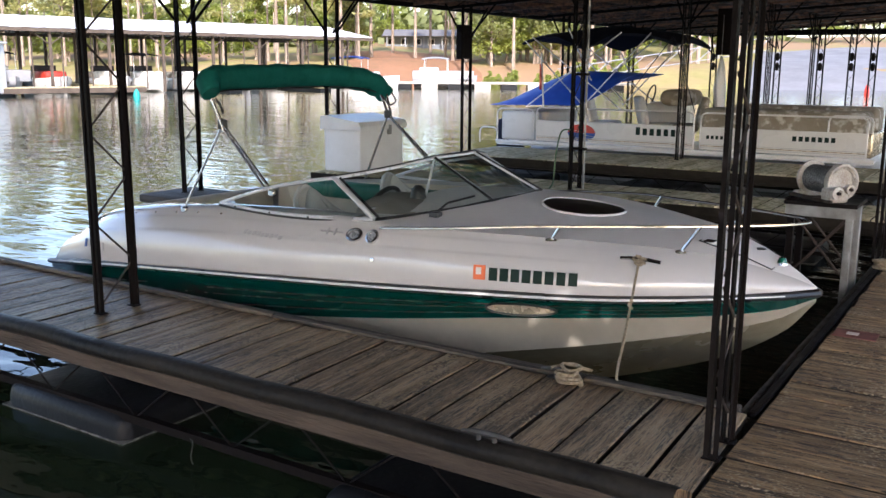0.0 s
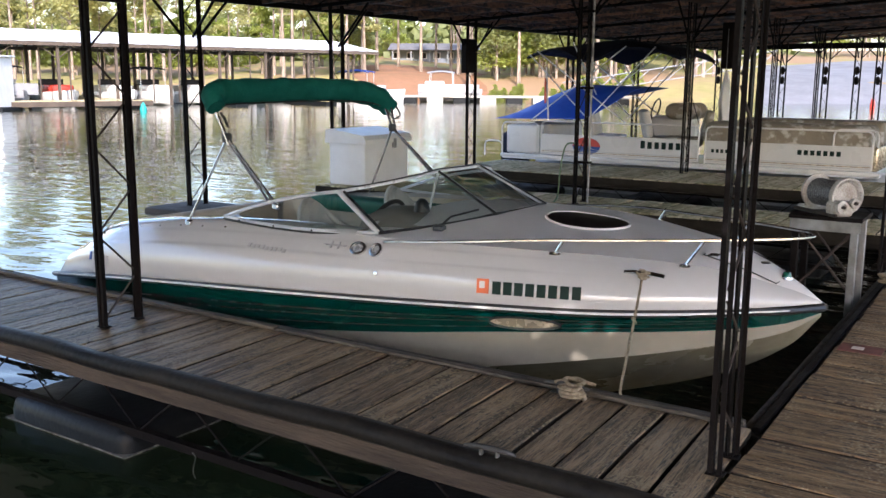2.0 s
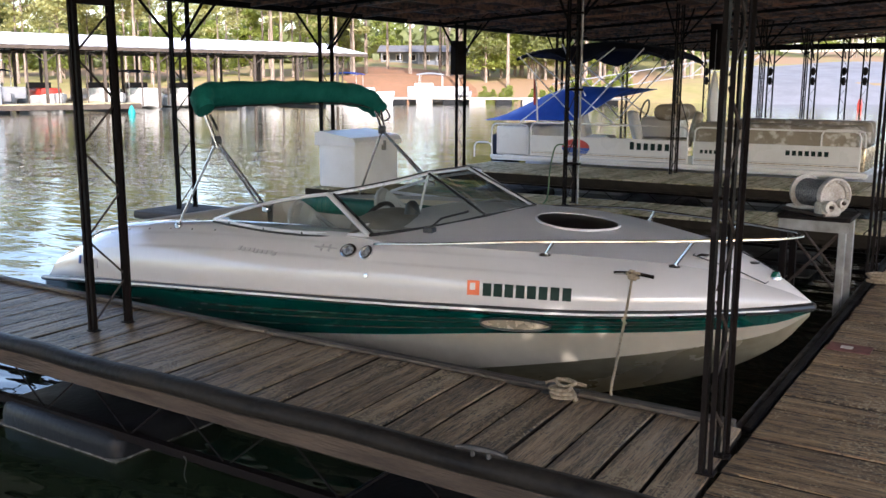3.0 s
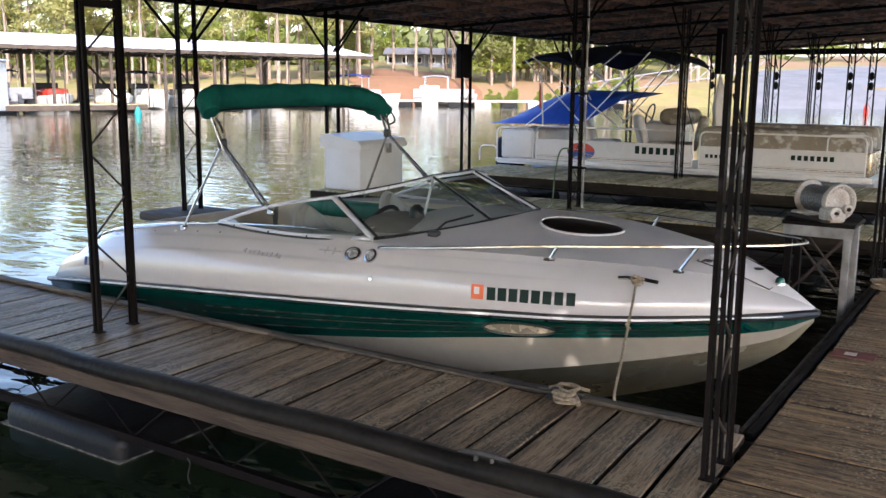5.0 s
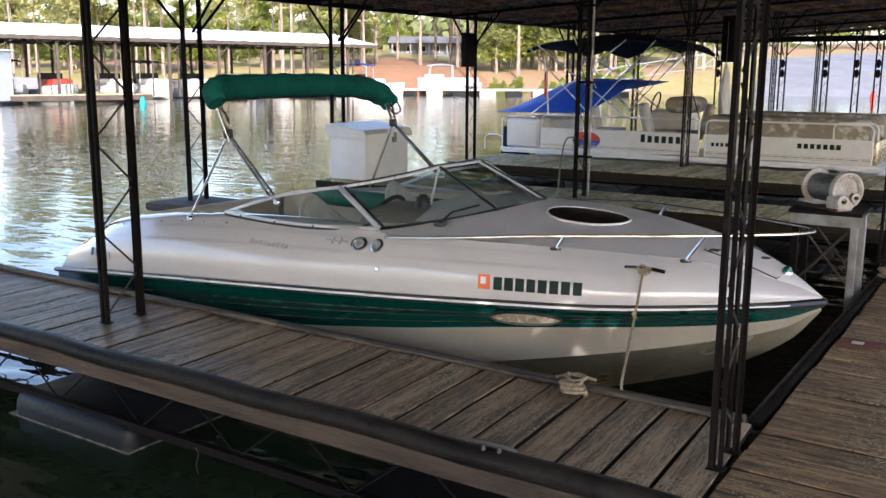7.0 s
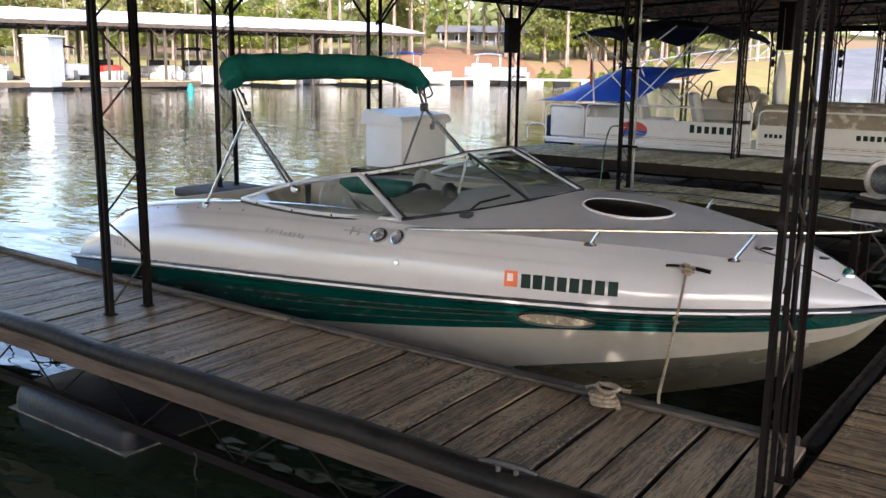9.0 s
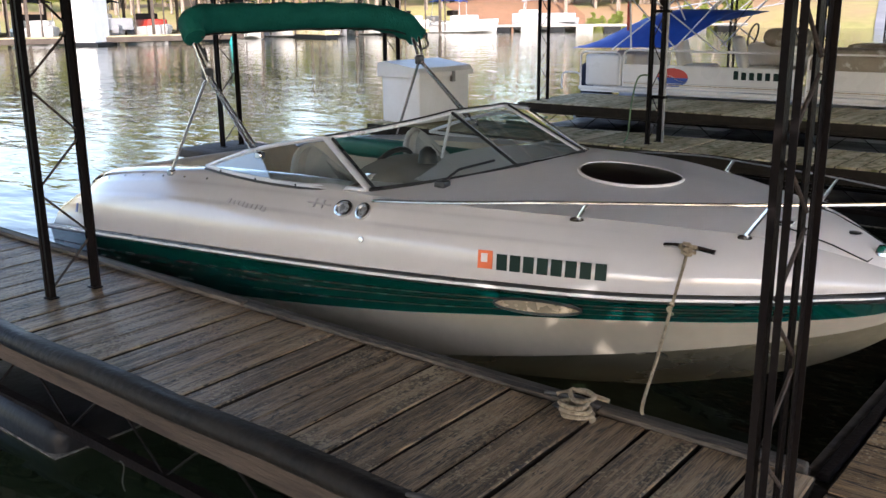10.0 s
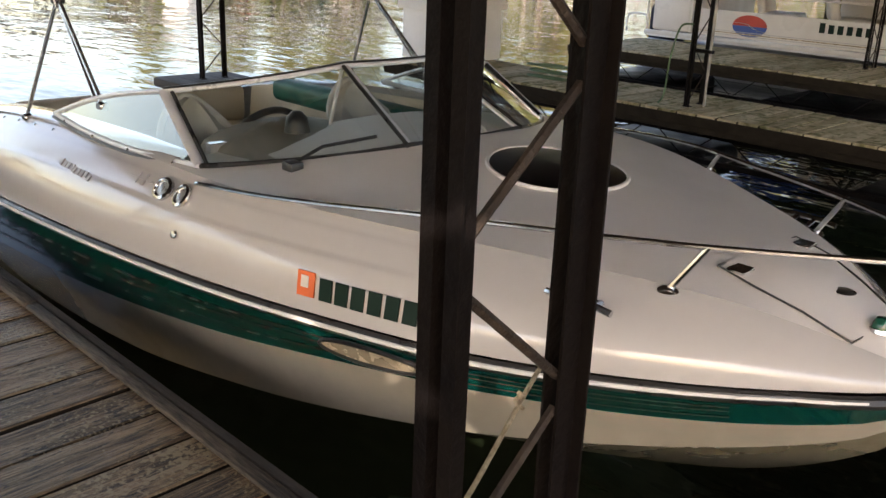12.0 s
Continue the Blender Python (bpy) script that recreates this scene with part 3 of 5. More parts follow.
part("eave_beam", bx(-8.30, -6.6, 2.48, -8.24, 27.4, 2.66, 0.004), STEEL, roof, "dark steel eave beam")
part("end_beam", bx(-8.3, 27.3, 2.50, 1.5, 27.36, 2.68, 0.004, 1), STEEL, roof)
bm = bmesh.new()
y = -6.4
while y < 26.5:
    sweep(bm, [(-8.2, y, 2.48), (-8.2, y + 0.45, 2.62), (-8.2, y + 0.9, 2.48)], 0.008, 5)
    y += 0.9
part("eave_lattice", bm, STEEL, roof)


# ---- the moored cuddy boat ----
STN = [-5.90, -5.00, -4.20, -3.10, -2.20, -1.60, -1.00, -0.50, -0.15, 0.00]
RUB_W = [1.03, 1.17, 1.21, 1.21, 1.15, 1.05, 0.86, 0.55, 0.21, 0.0]
RUB_Z = [-0.12, -0.01, 0.06, 0.14, 0.195, 0.225, 0.24, 0.25, 0.252, 0.25]
GUN_W = [0.86, 1.00, 1.03, 1.03, 1.03, 0.90, 0.62, 0.35, 0.10, 0.0]
GUN_Z = [0.17, 0.37, 0.47, 0.53, 0.545, 0.545, 0.515, 0.462, 0.345, 0.275]
STR_Z = [-0.44, -0.33, -0.245, -0.13, -0.02, 0.06, 0.115, 0.14, 0.165, 0.21]
CHI_Z = [-0.62, -0.58, -0.53, -0.43, -0.28, -0.17, -0.055, 0.035, 0.11, 0.20]
KEEL_Z = [-0.85, -0.85, -0.85, -0.82, -0.74, -0.62, -0.43, -0.23, 0.00, 0.19]
CROWN_Z = [0.3, 0.4, 0.5, 0.58, 0.66, 0.615, 0.565, 0.50, 0.365, 0.275]
BOAT_Y, BOAT_YAW = 2.385, -1.5


def spline(table, x):
    """A smooth value between the stations of a table."""
    i = max(0, min(len(STN) - 2, int(np.searchsorted(STN, x)) - 1))
    h = STN[i + 1] - STN[i]
    t = (x - STN[i]) / h
    s0 = (table[i + 1] - table[i - 1]) / (STN[i + 1] - STN[i - 1]) if i else (table[1] - table[0]) / h
    s1 = (table[i + 2] - table[i]) / (STN[i + 2] - STN[i]) if i + 2 < len(STN) else (table[i + 1] - table[i]) / h
    return ((2 * t ** 3 - 3 * t * t + 1) * table[i] + (t ** 3 - 2 * t * t + t) * h * s0
            + (3 * t * t - 2 * t ** 3) * table[i + 1] + (t ** 3 - t * t) * h * s1)


def rub_w(x):
    return max(0.0, spline(RUB_W, x))


def side_point(x, v):
    """A point of the topside: v 0 at the rub rail, 1 at the deck's edge."""
    a, b = rub_w(x), max(0.0, spline(GUN_W, x))
    za, zb = spline(RUB_Z, x) + 0.015, spline(GUN_Z, x)
    bulge = 0.045 * math.sin(math.pi * v) * min(1, a / 0.4)
    w = a + (b - a) * (v ** 1.9) + bulge * 0.6
    fade = max(0.0, min(1.0, (-0.9 - x) / 0.6))
    for at, depth in ((0.60, 0.010), (0.84, 0.007)):
        k = max(0.0, min(1.0, (v - at) / 0.045))
        w -= depth * fade * k * k * (3 - 2 * k)
    return w, za + (zb - za) * (v ** 0.9)


def hull_point(x, v):
    """A point of the lower hull: v 0 at the rub rail, 1 at the stripe's edge, 2 at the chine, 3 at the keel."""
    a = rub_w(x)
    zr, zs, zc, zk = spline(RUB_Z, x) - 0.02, spline(STR_Z, x), spline(CHI_Z, x), spline(KEEL_Z, x)
    ws, wc = a * 0.95, a * (0.85 + 0.03 * max(0.0, min(1.0, (x + 3.2) / 2.2)))
    if v <= 1:
        return a + (ws - a) * v, zr + (zs - zr) * v
    if v <= 2:
        return ws + (wc - ws) * (v - 1), zs + (zc - zs) * (v - 1)
    return wc * (3 - v), zc + (zk - zc) * (v - 2)


boat = thing("cuddy_boat", "white and green cuddy cabin motorboat moored in its slip", "boat", 0.0, BOAT_Y, 0.0, BOAT_YAW)
XS = [-5.9 + 5.9 * (1 - (1 - i / 60) ** 1.25) for i in range(61)]


def raked(bm):
    """Leans the topside's after end forward as it rises."""
    for v in bm.verts:
        x, z = v.co.x, v.co.z
        if x < -4.9:
            zr = spline(RUB_Z, max(x, -5.9))
            h = max(0.0, min(1.0, (z - zr) / 0.30))
            k = min(1.0, (-4.9 - x) / 1.0)
            v.co.x += 0.37 * k * k * (0.65 * h ** 0.45 + 0.35 * h ** 6)
    return bm


def both_sides(func, vs, xs=None):
    """A strip over both sides of the boat from func(x, v) giving half width and height."""
    bm = bmesh.new()
    for s in (-1, 1):
        sheet(bm, [[(x, s * func(x, v)[0], func(x, v)[1]) for x in (xs or XS)] for v in vs])
    bmesh.ops.remove_doubles(bm, verts=bm.verts, dist=1e-4)
    return bm


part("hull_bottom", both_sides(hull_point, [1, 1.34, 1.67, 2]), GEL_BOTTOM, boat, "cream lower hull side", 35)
# Below the chine the gelcoat's shade and water reflection are painted in.
part("hull_underside", both_sides(hull_point, [2, 2.25, 2.5, 2.75, 3]), GEL_UNDERSHADE, boat, "hull underside painted olive as reflected dark water", 35)
part("hull_stripe", both_sides(hull_point, [0, 0.33, 0.67, 1]), GREEN, boat, "glossy dark green hull stripe")
for v0 in (0.34, 0.50, 0.74):
    part("pinstripe", both_sides(lambda x, v: (hull_point(x, v)[0] + 0.005, hull_point(x, v)[1]), [v0, v0 + 0.03], [x for x in XS if x < -0.35]), PINSTRIPE, boat, "thin dark red pinstripe")
part("topside", raked(both_sides(side_point, [i / 44 for i in range(45)])), GEL, boat, "glossy white topside")
for nm, r, dz, m in (("rub_rail", 0.021, -0.008, BLACK), ("rub_insert", 0.008, -0.004, WHITE_PLASTIC)):
    bm = bmesh.new()
    for s in (-1, 1):
        sweep(bm, [(x + (0.012 if x > -0.2 else 0), s * (rub_w(x) + (0.030 if nm == "rub_insert" else 0.012)), spline(RUB_Z, x) + dz) for x in XS], r, 8)
    part(nm, bm, m, boat)
# transom with rounded corners
bm = bmesh.new()
ring = [side_point(-5.9, v) for v in (1, 0.75, 0.5, 0.25, 0)] + [hull_point(-5.9, v) for v in (0.5, 1, 1.5, 2, 3)]
rows = []
for s_ in (1.0, 0.97, 0.85, 0.4, 0.0, -0.4, -0.85, -0.97, -1.0):
    rows.append([(-5.9 - 0.16 * (1 - abs(s_) ** 3) * (1.0 - 0.3 * (z > 0)), s_ * w, z) for w, z in ring])
sheet(bm, rows)
part("transom", raked(bm), GEL, boat, "rounded white transom")


def deck_point(x, u):
    """The deck from its edge (u 0) to the centreline (u 1)."""
    g, zg, zc = max(0.0, spline(GUN_W, x)), spline(GUN_Z, x), spline(CROWN_Z, x)
    return g * (1 - u), zg + (zc - zg) * math.sin(u * math.pi / 2) ** 1.2


fore_xs = [x for x in XS if x > -2.62]
part("foredeck", both_sides(deck_point, [0, 0.08, 0.18, 0.3, 0.45, 0.6, 0.8, 1.0], fore_xs), GEL_DECK, boat, "non-slip grey-white foredeck", 50)


def coaming_point(x, u):
    g, zg = spline(GUN_W, x), spline(GUN_Z, x)
    table = ((0.0, 0.0), (0.03, 0.02), (0.12, 0.028), (0.16, 0.0), (0.19, -0.32), (0.22, -0.70))
    return g - table[u][0], zg + table[u][1]


aft_xs = [x for x in XS if x < -2.55]
liner_xs = [x for x in XS if -5.1 < x < -2.55]
for s in (-1, 1):
    part("side_deck", raked(sheet(bmesh.new(), [[(x, s * coaming_point(x, u)[0], coaming_point(x, u)[1]) for x in aft_xs] for u in (0, 1, 2, 3)])), GEL, boat, "white side deck with coaming")
    part("cockpit_liner", sheet(bmesh.new(), [[(x, s * (coaming_point(x, u)[0] - 0.002), coaming_point(x, u)[1]) for x in liner_xs] for u in (3, 4, 5)]), TAN, boat, "tan vinyl cockpit lining")
part("cockpit_floor", bx(-5.6, -0.85, -0.26, -2.2, 0.85, -0.22), CARPET, boat, "dark cockpit carpet")
part("cabin_bulkhead", bx(-2.62, -0.86, -0.22, -2.58, 0.86, 0.60), GEL, boat)
part("stern_deck", bx(-5.50, -0.80, 0.02, -5.15, 0.80, 0.15, 0.05, 3), GEL, boat)
part("stern_bench", bx(-5.15, -0.80, -0.22, -4.65, 0.80, 0.12, 0.05, 3), TAN, boat, "tan stern bench")
part("bench_back", bx(-5.22, -0.80, 0.10, -5.06, 0.80, 0.37, 0.06, 3), TAN, boat, "tan bench backrest")


def helm_seat(y, x):
    """A bucket seat with bolsters, on a pedestal."""
    ob = part("helm_seat", bx(x - 0.26, y - 0.25, 0.02, x + 0.26, y + 0.25, 0.16, 0.05, 3), VINYL, boat, "white and green vinyl helm seat")
    part("pedestal", lathe(bmesh.new(), [(0.14, -0.22), (0.05, -0.19), (0.05, 0.03)], 14, pose(x, y, 0)), ALU, ob)
    rows = []
    for k in range(9):
        h = k / 8
        r = 0.27 - 0.05 * h * h
        rows.append([(x + 0.02 - 0.10 * h - r * math.cos(a) * 1.0, y + r * math.sin(a), 0.10 + h * (0.46 + 0.07 * math.cos(2.2 * a)) - 0.05 * abs(a) * h)
                     for a in [(-1.45 + 2.9 * q / 14) for q in range(15)]])
    back = part("backrest", sheet(bmesh.new(), rows, 0.075), VINYL, ob, "wrapped white vinyl bucket back", 70)
    part("piping", tube([(p[0] + 0.01, p[1], p[2] + 0.004) for p in rows[-1]], 0.02, 8), VINYL, back)
    part("trim_band", sheet(bmesh.new(), [[(p[0] - 0.004, y + (p[1] - y) * 1.02, p[2]) for p in rows[k][3:12]] for k in (5, 6, 7)], 0.008), VINYL_GREEN, ob, "green vinyl band", 70)


helm_seat(-0.50, -3.20)
helm_seat(0.50, -3.20)
part("side_cushion", bx(-4.6, 0.70, 0.34, -2.7, 0.84, 0.49, 0.05, 4), VINYL_GREEN, boat, "green vinyl coaming bolster")
# dash, steering wheel, compass
part("dash", bx(-2.66, -0.84, 0.36, -2.2, 0.84, 0.585, 0.06, 3), DASH, boat, "curved grey dashboard")
bm = bmesh.new()
rows = []
for i in range(9):
    a = math.pi * i / 8
    rows.append([(x, -0.48 + math.cos(a) * 0.36, 0.55 + math.sin(a) * (0.10 if x < -2.45 else 0.07 if x < -2.3 else 0.03)) for x in (-2.72, -2.6, -2.44, -2.28, -2.16)])
sheet(bm, rows)
part("instrument_hood", bm, DASH, boat, "dark rounded instrument hood", 70)
part("compass", lathe(bmesh.new(), [(0.055, 0), (0.05, 0.03), (0.045, 0.06), (0.02, 0.085), (0.0, 0.088)], 16, pose(-2.42, -0.55, 0.645)), BLACK, boat, "black dome compass")
wheel = part("steering_wheel", tube([(0.18 * math.cos(a), 0.18 * math.sin(a), 0) for a in [i * math.pi / 12 for i in range(24)]], 0.016, 8, True), BLACK, boat)
wheel.matrix_basis = pose(-2.78, -0.48, 0.52, 0, -65, 0)
for a in (90, 210, 330):
    part("spoke", tube([(0, 0, -0.03), (0.17 * math.cos(radians(a)), 0.17 * math.sin(radians(a)), 0)], 0.01, 6), ALU, wheel)

# windshield: side wings, two front panes, a middle pane
WB, WA = (-2.44, -0.985, 0.555), (-2.815, -0.930, 0.785)
WD, WC = (-1.985, -0.31, 0.640), (-2.50, -0.245, 0.885)
TIP = (-3.80, -1.02, 0.545)


def mir(p):
    return (p[0], -p[1], p[2])


def between(a, b, t, lift=0.0):
    return tuple(a[i] + (b[i] - a[i]) * t + (lift if i == 2 else 0) for i in range(3))


def pane(rows, name="windshield_pane"):
    ob = part(name, sheet(bmesh.new(), rows), GLASS, boat, "lightly tinted windshield glass", 60)
    ob.visible_shadow = False
    return ob


def bowed(a, b, amount, n=8, axis=0):
    pts = []
    for i in range(n + 1):
        t = i / n
        p = list(between(a, b, t))
        p[axis] += amount * 4 * t * (1 - t)
        pts.append(tuple(p))
    return pts


for s in (1, -1):
    f = (lambda p: p) if s == 1 else mir
    low, high = bowed(WB, WD, 0.06), bowed(WA, WC, 0.05)
    pane([[f(p) for p in low], [f(between(p, q, 0.5)) for p, q in zip(low, high)], [f(q) for q in high]])
    part("windshield_top_rail", tube([f(p) for p in high], 0.011, 8), ALU, boat, "dark-edged aluminium top rail")
    part("top_gasket", tube([f((p[0] - 0.006, p[1], p[2] + 0.011)) for p in high], 0.008, 6), BLACK, boat, "black rail gasket")
    part("windshield_base_rail", tube([f(p) for p in low], 0.012, 8), BLACK, boat)
    part("windshield_base_trim", tube([f((p[0] + 0.012, p[1] * 1.012, p[2] - 0.018)) for p in low], 0.011, 8), ALU, boat)
    part("corner_post", tube([f(WB), f(WA)], 0.024, 8, flat=0.5), ALU, boat, "wide bright aluminium corner post")
    part("corner_gasket", tube([f((WB[0] + 0.03, WB[1] + 0.02, WB[2])), f((WA[0] + 0.03, WA[1] + 0.02, WA[2]))], 0.009, 6), BLACK, boat)
    part("inner_post", tube([f(WD), f(WC)], 0.014, 8, flat=0.6), ALU, boat, "slim aluminium centre post")
    part("inner_post_trim", tube([f((WD[0] + 0.014, WD[1] - 0.02, WD[2])), f((WC[0] + 0.014, WC[1] - 0.02, WC[2]))], 0.009, 6), BLACK, boat, "black post gasket")
    base = [(TIP[0] + (WB[0] - TIP[0]) * i / 8, TIP[1] + (WB[1] - TIP[1]) * i / 8 - 0.035 * math.sin(math.pi * i / 8), TIP[2] + (WB[2] - TIP[2]) * i / 8 - 0.022 * math.sin(math.pi * i / 8)) for i in range(9)]
    top = [between((TIP[0], base[0][1], base[0][2]), WA, i / 8, 0.030 * math.sin(math.pi * i / 8)) for i in range(9)]
    pane([[f(p) for p in base], [f(between(p, q, 0.5)) for p, q in zip(base, [between(top[0], WA, t / 8, 0.030 * math.sin(math.pi * t / 8)) if t < 8 else WA for t in range(9)])],
          [f(q) for q in top]], "side_pane")
    part("wing_top_rail", tube([f(p) for p in top], 0.012, 8), ALU, boat, "bright aluminium wing rail")
    part("wing_base_rail", tube([f(p) for p in base], 0.013, 8), ALU, boat)
    part("wing_gasket", tube([f((p[0], p[1] - 0.012, p[2] - 0.014)) for p in base], 0.008, 6), BLACK, boat)
    for i in (1, 3, 5, 7):
        part("screw", lathe(bmesh.new(), [(0.008, 0), (0.006, 0.004)], 8, Matrix.Translation(f((base[i][0], base[i][1] - 0.014, base[i][2]))) @ pose(0, 0, 0, 90 * s)), CHROME, boat)
low, high = bowed(WD, mir(WD), 0.03, 6), bowed(WC, mir(WC), 0.02, 6)
pane([low, [between(p, q, 0.5) for p, q in zip(low, high)], high])
part("windshield_top_rail", tube(high, 0.011, 8), ALU, boat)
part("top_gasket", tube([(p[0] - 0.006, p[1], p[2] + 0.011) for p in high], 0.008, 6), BLACK, boat, "black rail gasket")
part("windshield_base_rail", tube(low, 0.012, 8), BLACK, boat)
part("windshield_base_trim", tube([(p[0] + 0.012, p[1], p[2] - 0.018) for p in low], 0.011, 8), ALU, boat)
part("support_rod", tube([(-2.49, -0.27, 0.87), (-2.55, -0.30, 0.58)], 0.009, 6), ALU, boat, "thin windshield support rod")
part("wiper", tube([(-2.13, -0.76, 0.60), (-2.14, -0.62, 0.645), (-2.06, -0.42, 0.675)], 0.007, 6), BLACK, boat, "black windshield wiper")
part("wiper_motor", bx(-2.16, -0.80, 0.565, -2.09, -0.74, 0.61, 0.01, 2), BLACK, boat)

# deck hatch, anchor locker, rails, cleats
def deck_z(x, y):
    g, zg, zc = spline(GUN_W, x), spline(GUN_Z, x), spline(CROWN_Z, x)
    u = 1 - min(abs(y) / g, 1)
    return zg + (zc - zg) * math.sin(u * math.pi / 2) ** 1.2


HX, HY, HR = -1.48, 0.0, 0.270
bm = bmesh.new()
rows = [[(HX + HR * r * math.cos(a), HY + HR * r * math.sin(a), deck_z(HX + HR * r * math.cos(a), HY + HR * r * math.sin(a)) + 0.006 + 0.012 * (1 - r * r))
         for a in [k * math.pi / 16 for k in range(33)]] for r in (0.001, 0.5, 0.85, 1.0)]
sheet(bm, rows)
hatch = part("deck_hatch", bm, SMOKED, boat, "round dark smoked deck hatch", 60)
part("hatch_rim", tube([(HX + HR * math.cos(a), HY + HR * math.sin(a), deck_z(HX + HR * math.cos(a), HY + HR * math.sin(a)) + 0.004)
                        for a in [k * math.pi / 16 for k in range(32)]], 0.0085, 8, True), GEL_DECK, hatch, "white hatch rim")
locker = part("anchor_locker", sheet(bmesh.new(), [[(x, y * (0.24 if x < -0.5 else 0.24 - 0.28 * (x + 0.5)), deck_z(x, y * 0.24) + 0.008)
                                                    for y in (-1, -0.5, 0, 0.5, 1)] for x in (-0.62, -0.5, -0.4, -0.3, -0.22)]), GEL_DECK, boat, "anchor locker lid with a pull hole")
seam = [(-0.62, -0.24), (-0.5, -0.24), (-0.36, -0.20), (-0.22, -0.162), (-0.22, 0.162), (-0.36, 0.20), (-0.5, 0.24), (-0.62, 0.24)]
part("lid_seam", tube([(a, b, deck_z(a, b) + 0.009) for a, b in seam], 0.0035, 6, True), BLACK, locker, "dark lid seam")
part("pull_hole", lathe(bmesh.new(), [(0.035, 0), (0.030, 0.004)], 18, pose(-0.34, 0.02, deck_z(-0.34, 0) + 0.009)), BLACK, locker)
for y in (-0.20, 0.20):
    part("hinge", bx(-0.60, y - 0.035, deck_z(-0.55, y) + 0.008, -0.54, y + 0.035, deck_z(-0.55, y) + 0.02, 0.004), CHROME, locker)
part("bow_light", lathe(bmesh.new(), [(0.028, 0.012), (0.026, 0.026), (0.018, 0.04), (0.0, 0.044)], 18, pose(-0.20, -0.02, deck_z(-0.20, 0))), LENS_GREEN, boat, "green and chrome bow light")
part("bow_light_base", lathe(bmesh.new(), [(0.038, 0), (0.035, 0.012)], 18, pose(-0.20, -0.02, deck_z(-0.20, 0))), CHROME, boat)

for s in (-1, 1):
    def rail_at(x):
        return (x, s * (spline(GUN_W, x) + 0.03 if x < -1.2 else spline(GUN_W, x) + 0.03 + 0.02 * (x + 1.2)), 0.525 + 0.075 * min(1, max(0, (x + 2.34) / 0.9)) + 0.035 * max(0, (x + 1.4)))
    pts = [(-2.345, s * 1.045, 0.51)] + [rail_at(x) for x in (-2.30, -2.0, -1.7, -1.4, -1.1, -0.8, -0.55, -0.3, -0.15)] + [(-0.09, s * 0.06, 0.645), (-0.07, 0, 0.645)]
    part("bow_rail", tube(smooth_path(pts, 5), 0.0085, 8), CHROME, boat, "polished stainless bow rail")
    for x, dx in ((-1.305, 0.05), (-0.655, 0.10)):
        w = spline(GUN_W, x) + 0.012
        p1 = rail_at(x + dx)
        part("rail_post", tube([(x, s * w, spline(GUN_Z, x) - 0.012), p1], 0.010, 8), CHROME, boat)
        part("rail_foot", lathe(bmesh.new(), [(0.035, 0), (0.03, 0.008), (0.014, 0.014)], 14, pose(x, s * w, spline(GUN_Z, x) - 0.012)), CHROME, boat)
    # mooring cleat on the side
    x = -0.80
    w, z = side_point(x, 0.72)
    cl = part("cleat", tube([(x - 0.11, s * (w + 0.045), z + 0.012), (x - 0.05, s * (w + 0.05), z + 0.02), (x + 0.05, s * (w + 0.04), z + 0.02), (x + 0.12, s * (w + 0.035), z + 0.012)], 0.011, 8), CHROME, boat)
    for k in (-0.035, 0.035):
        part("cleat_leg", tube([(x + k, s * (w - 0.03), z), (x + k, s * (w + 0.045), z + 0.018)], 0.011, 8), CHROME, cl)


def on_side(x, z, lift=0.004):
    """Pose of a fitting on the starboard topside, its z axis pointing outboard."""
    best = min((abs(side_point(x, v)[1] - z), v) for v in [i / 50 for i in range(51)])[1]
    def p(xx, vv):
        w, zz = side_point(xx, vv)
        return Vector((xx, -w, zz))
    a, b = p(x - 0.05, best), p(x + 0.05, best)
    c, d = p(x, max(best - 0.06, 0)), p(x, min(best + 0.06, 1))
    ex = (b - a).normalized()
    n = ex.cross((d - c).normalized()).normalized()
    if n.y > 0:
        n = -n
    ey = n.cross(ex)
    o = p(x, best) + n * lift
    return Matrix(((ex.x, ey.x, n.x, o.x), (ex.y, ey.y, n.y, o.y), (ex.z, ey.z, n.z, o.z), (0, 0, 0, 1)))


for x, z, sx in ((-2.50, 0.468, 1.0), (-2.365, 0.468, 0.72)):
    m = on_side(x, z) @ Matrix.Diagonal((sx, 0.78, 1, 1))
    v = part("side_vent", lathe(bmesh.new(), [(0.062, 0), (0.060, 0.012), (0.047, 0.016), (0.044, 0.008)], 22, m), CHROME, boat, "chrome ringed side vent")
    part("vent_face", lathe(bmesh.new(), [(0.043, 0.006), (0.030, 0.011), (0.0, 0.012)], 20, m), VENT, v)
m = on_side(-2.69, 0.47)
em = part("hull_emblem", bx(-0.09, -0.004, 0, 0.09, 0.004, 0.006, m=m), GREY_INK, boat, "small dark emblem")
for k in (-0.03, 0.03):
    part("emblem_bar", bx(k - 0.005, -0.025, 0, k + 0.005, 0.025, 0.006, m=m), GREY_INK, em)
part("drain_plug", lathe(bmesh.new(), [(0.016, 0), (0.014, 0.008), (0.006, 0.009)], 14, on_side(-2.315, 0.345)), CHROME, boat)


for i in range(8):
    x = -1.535 + i * 0.0622
    m = on_side(x, 0.338)
    part("registration_bar", bx(-0.025, -0.037, -0.002, 0.025, 0.037, 0.003, m=m), INK, boat, "dark green registration bar", None)
st = part("sticker", bx(-0.036, -0.042, -0.002, 0.036, 0.042, 0.003, m=on_side(-1.615, 0.343)), ORANGE, boat, "orange registration sticker", None)
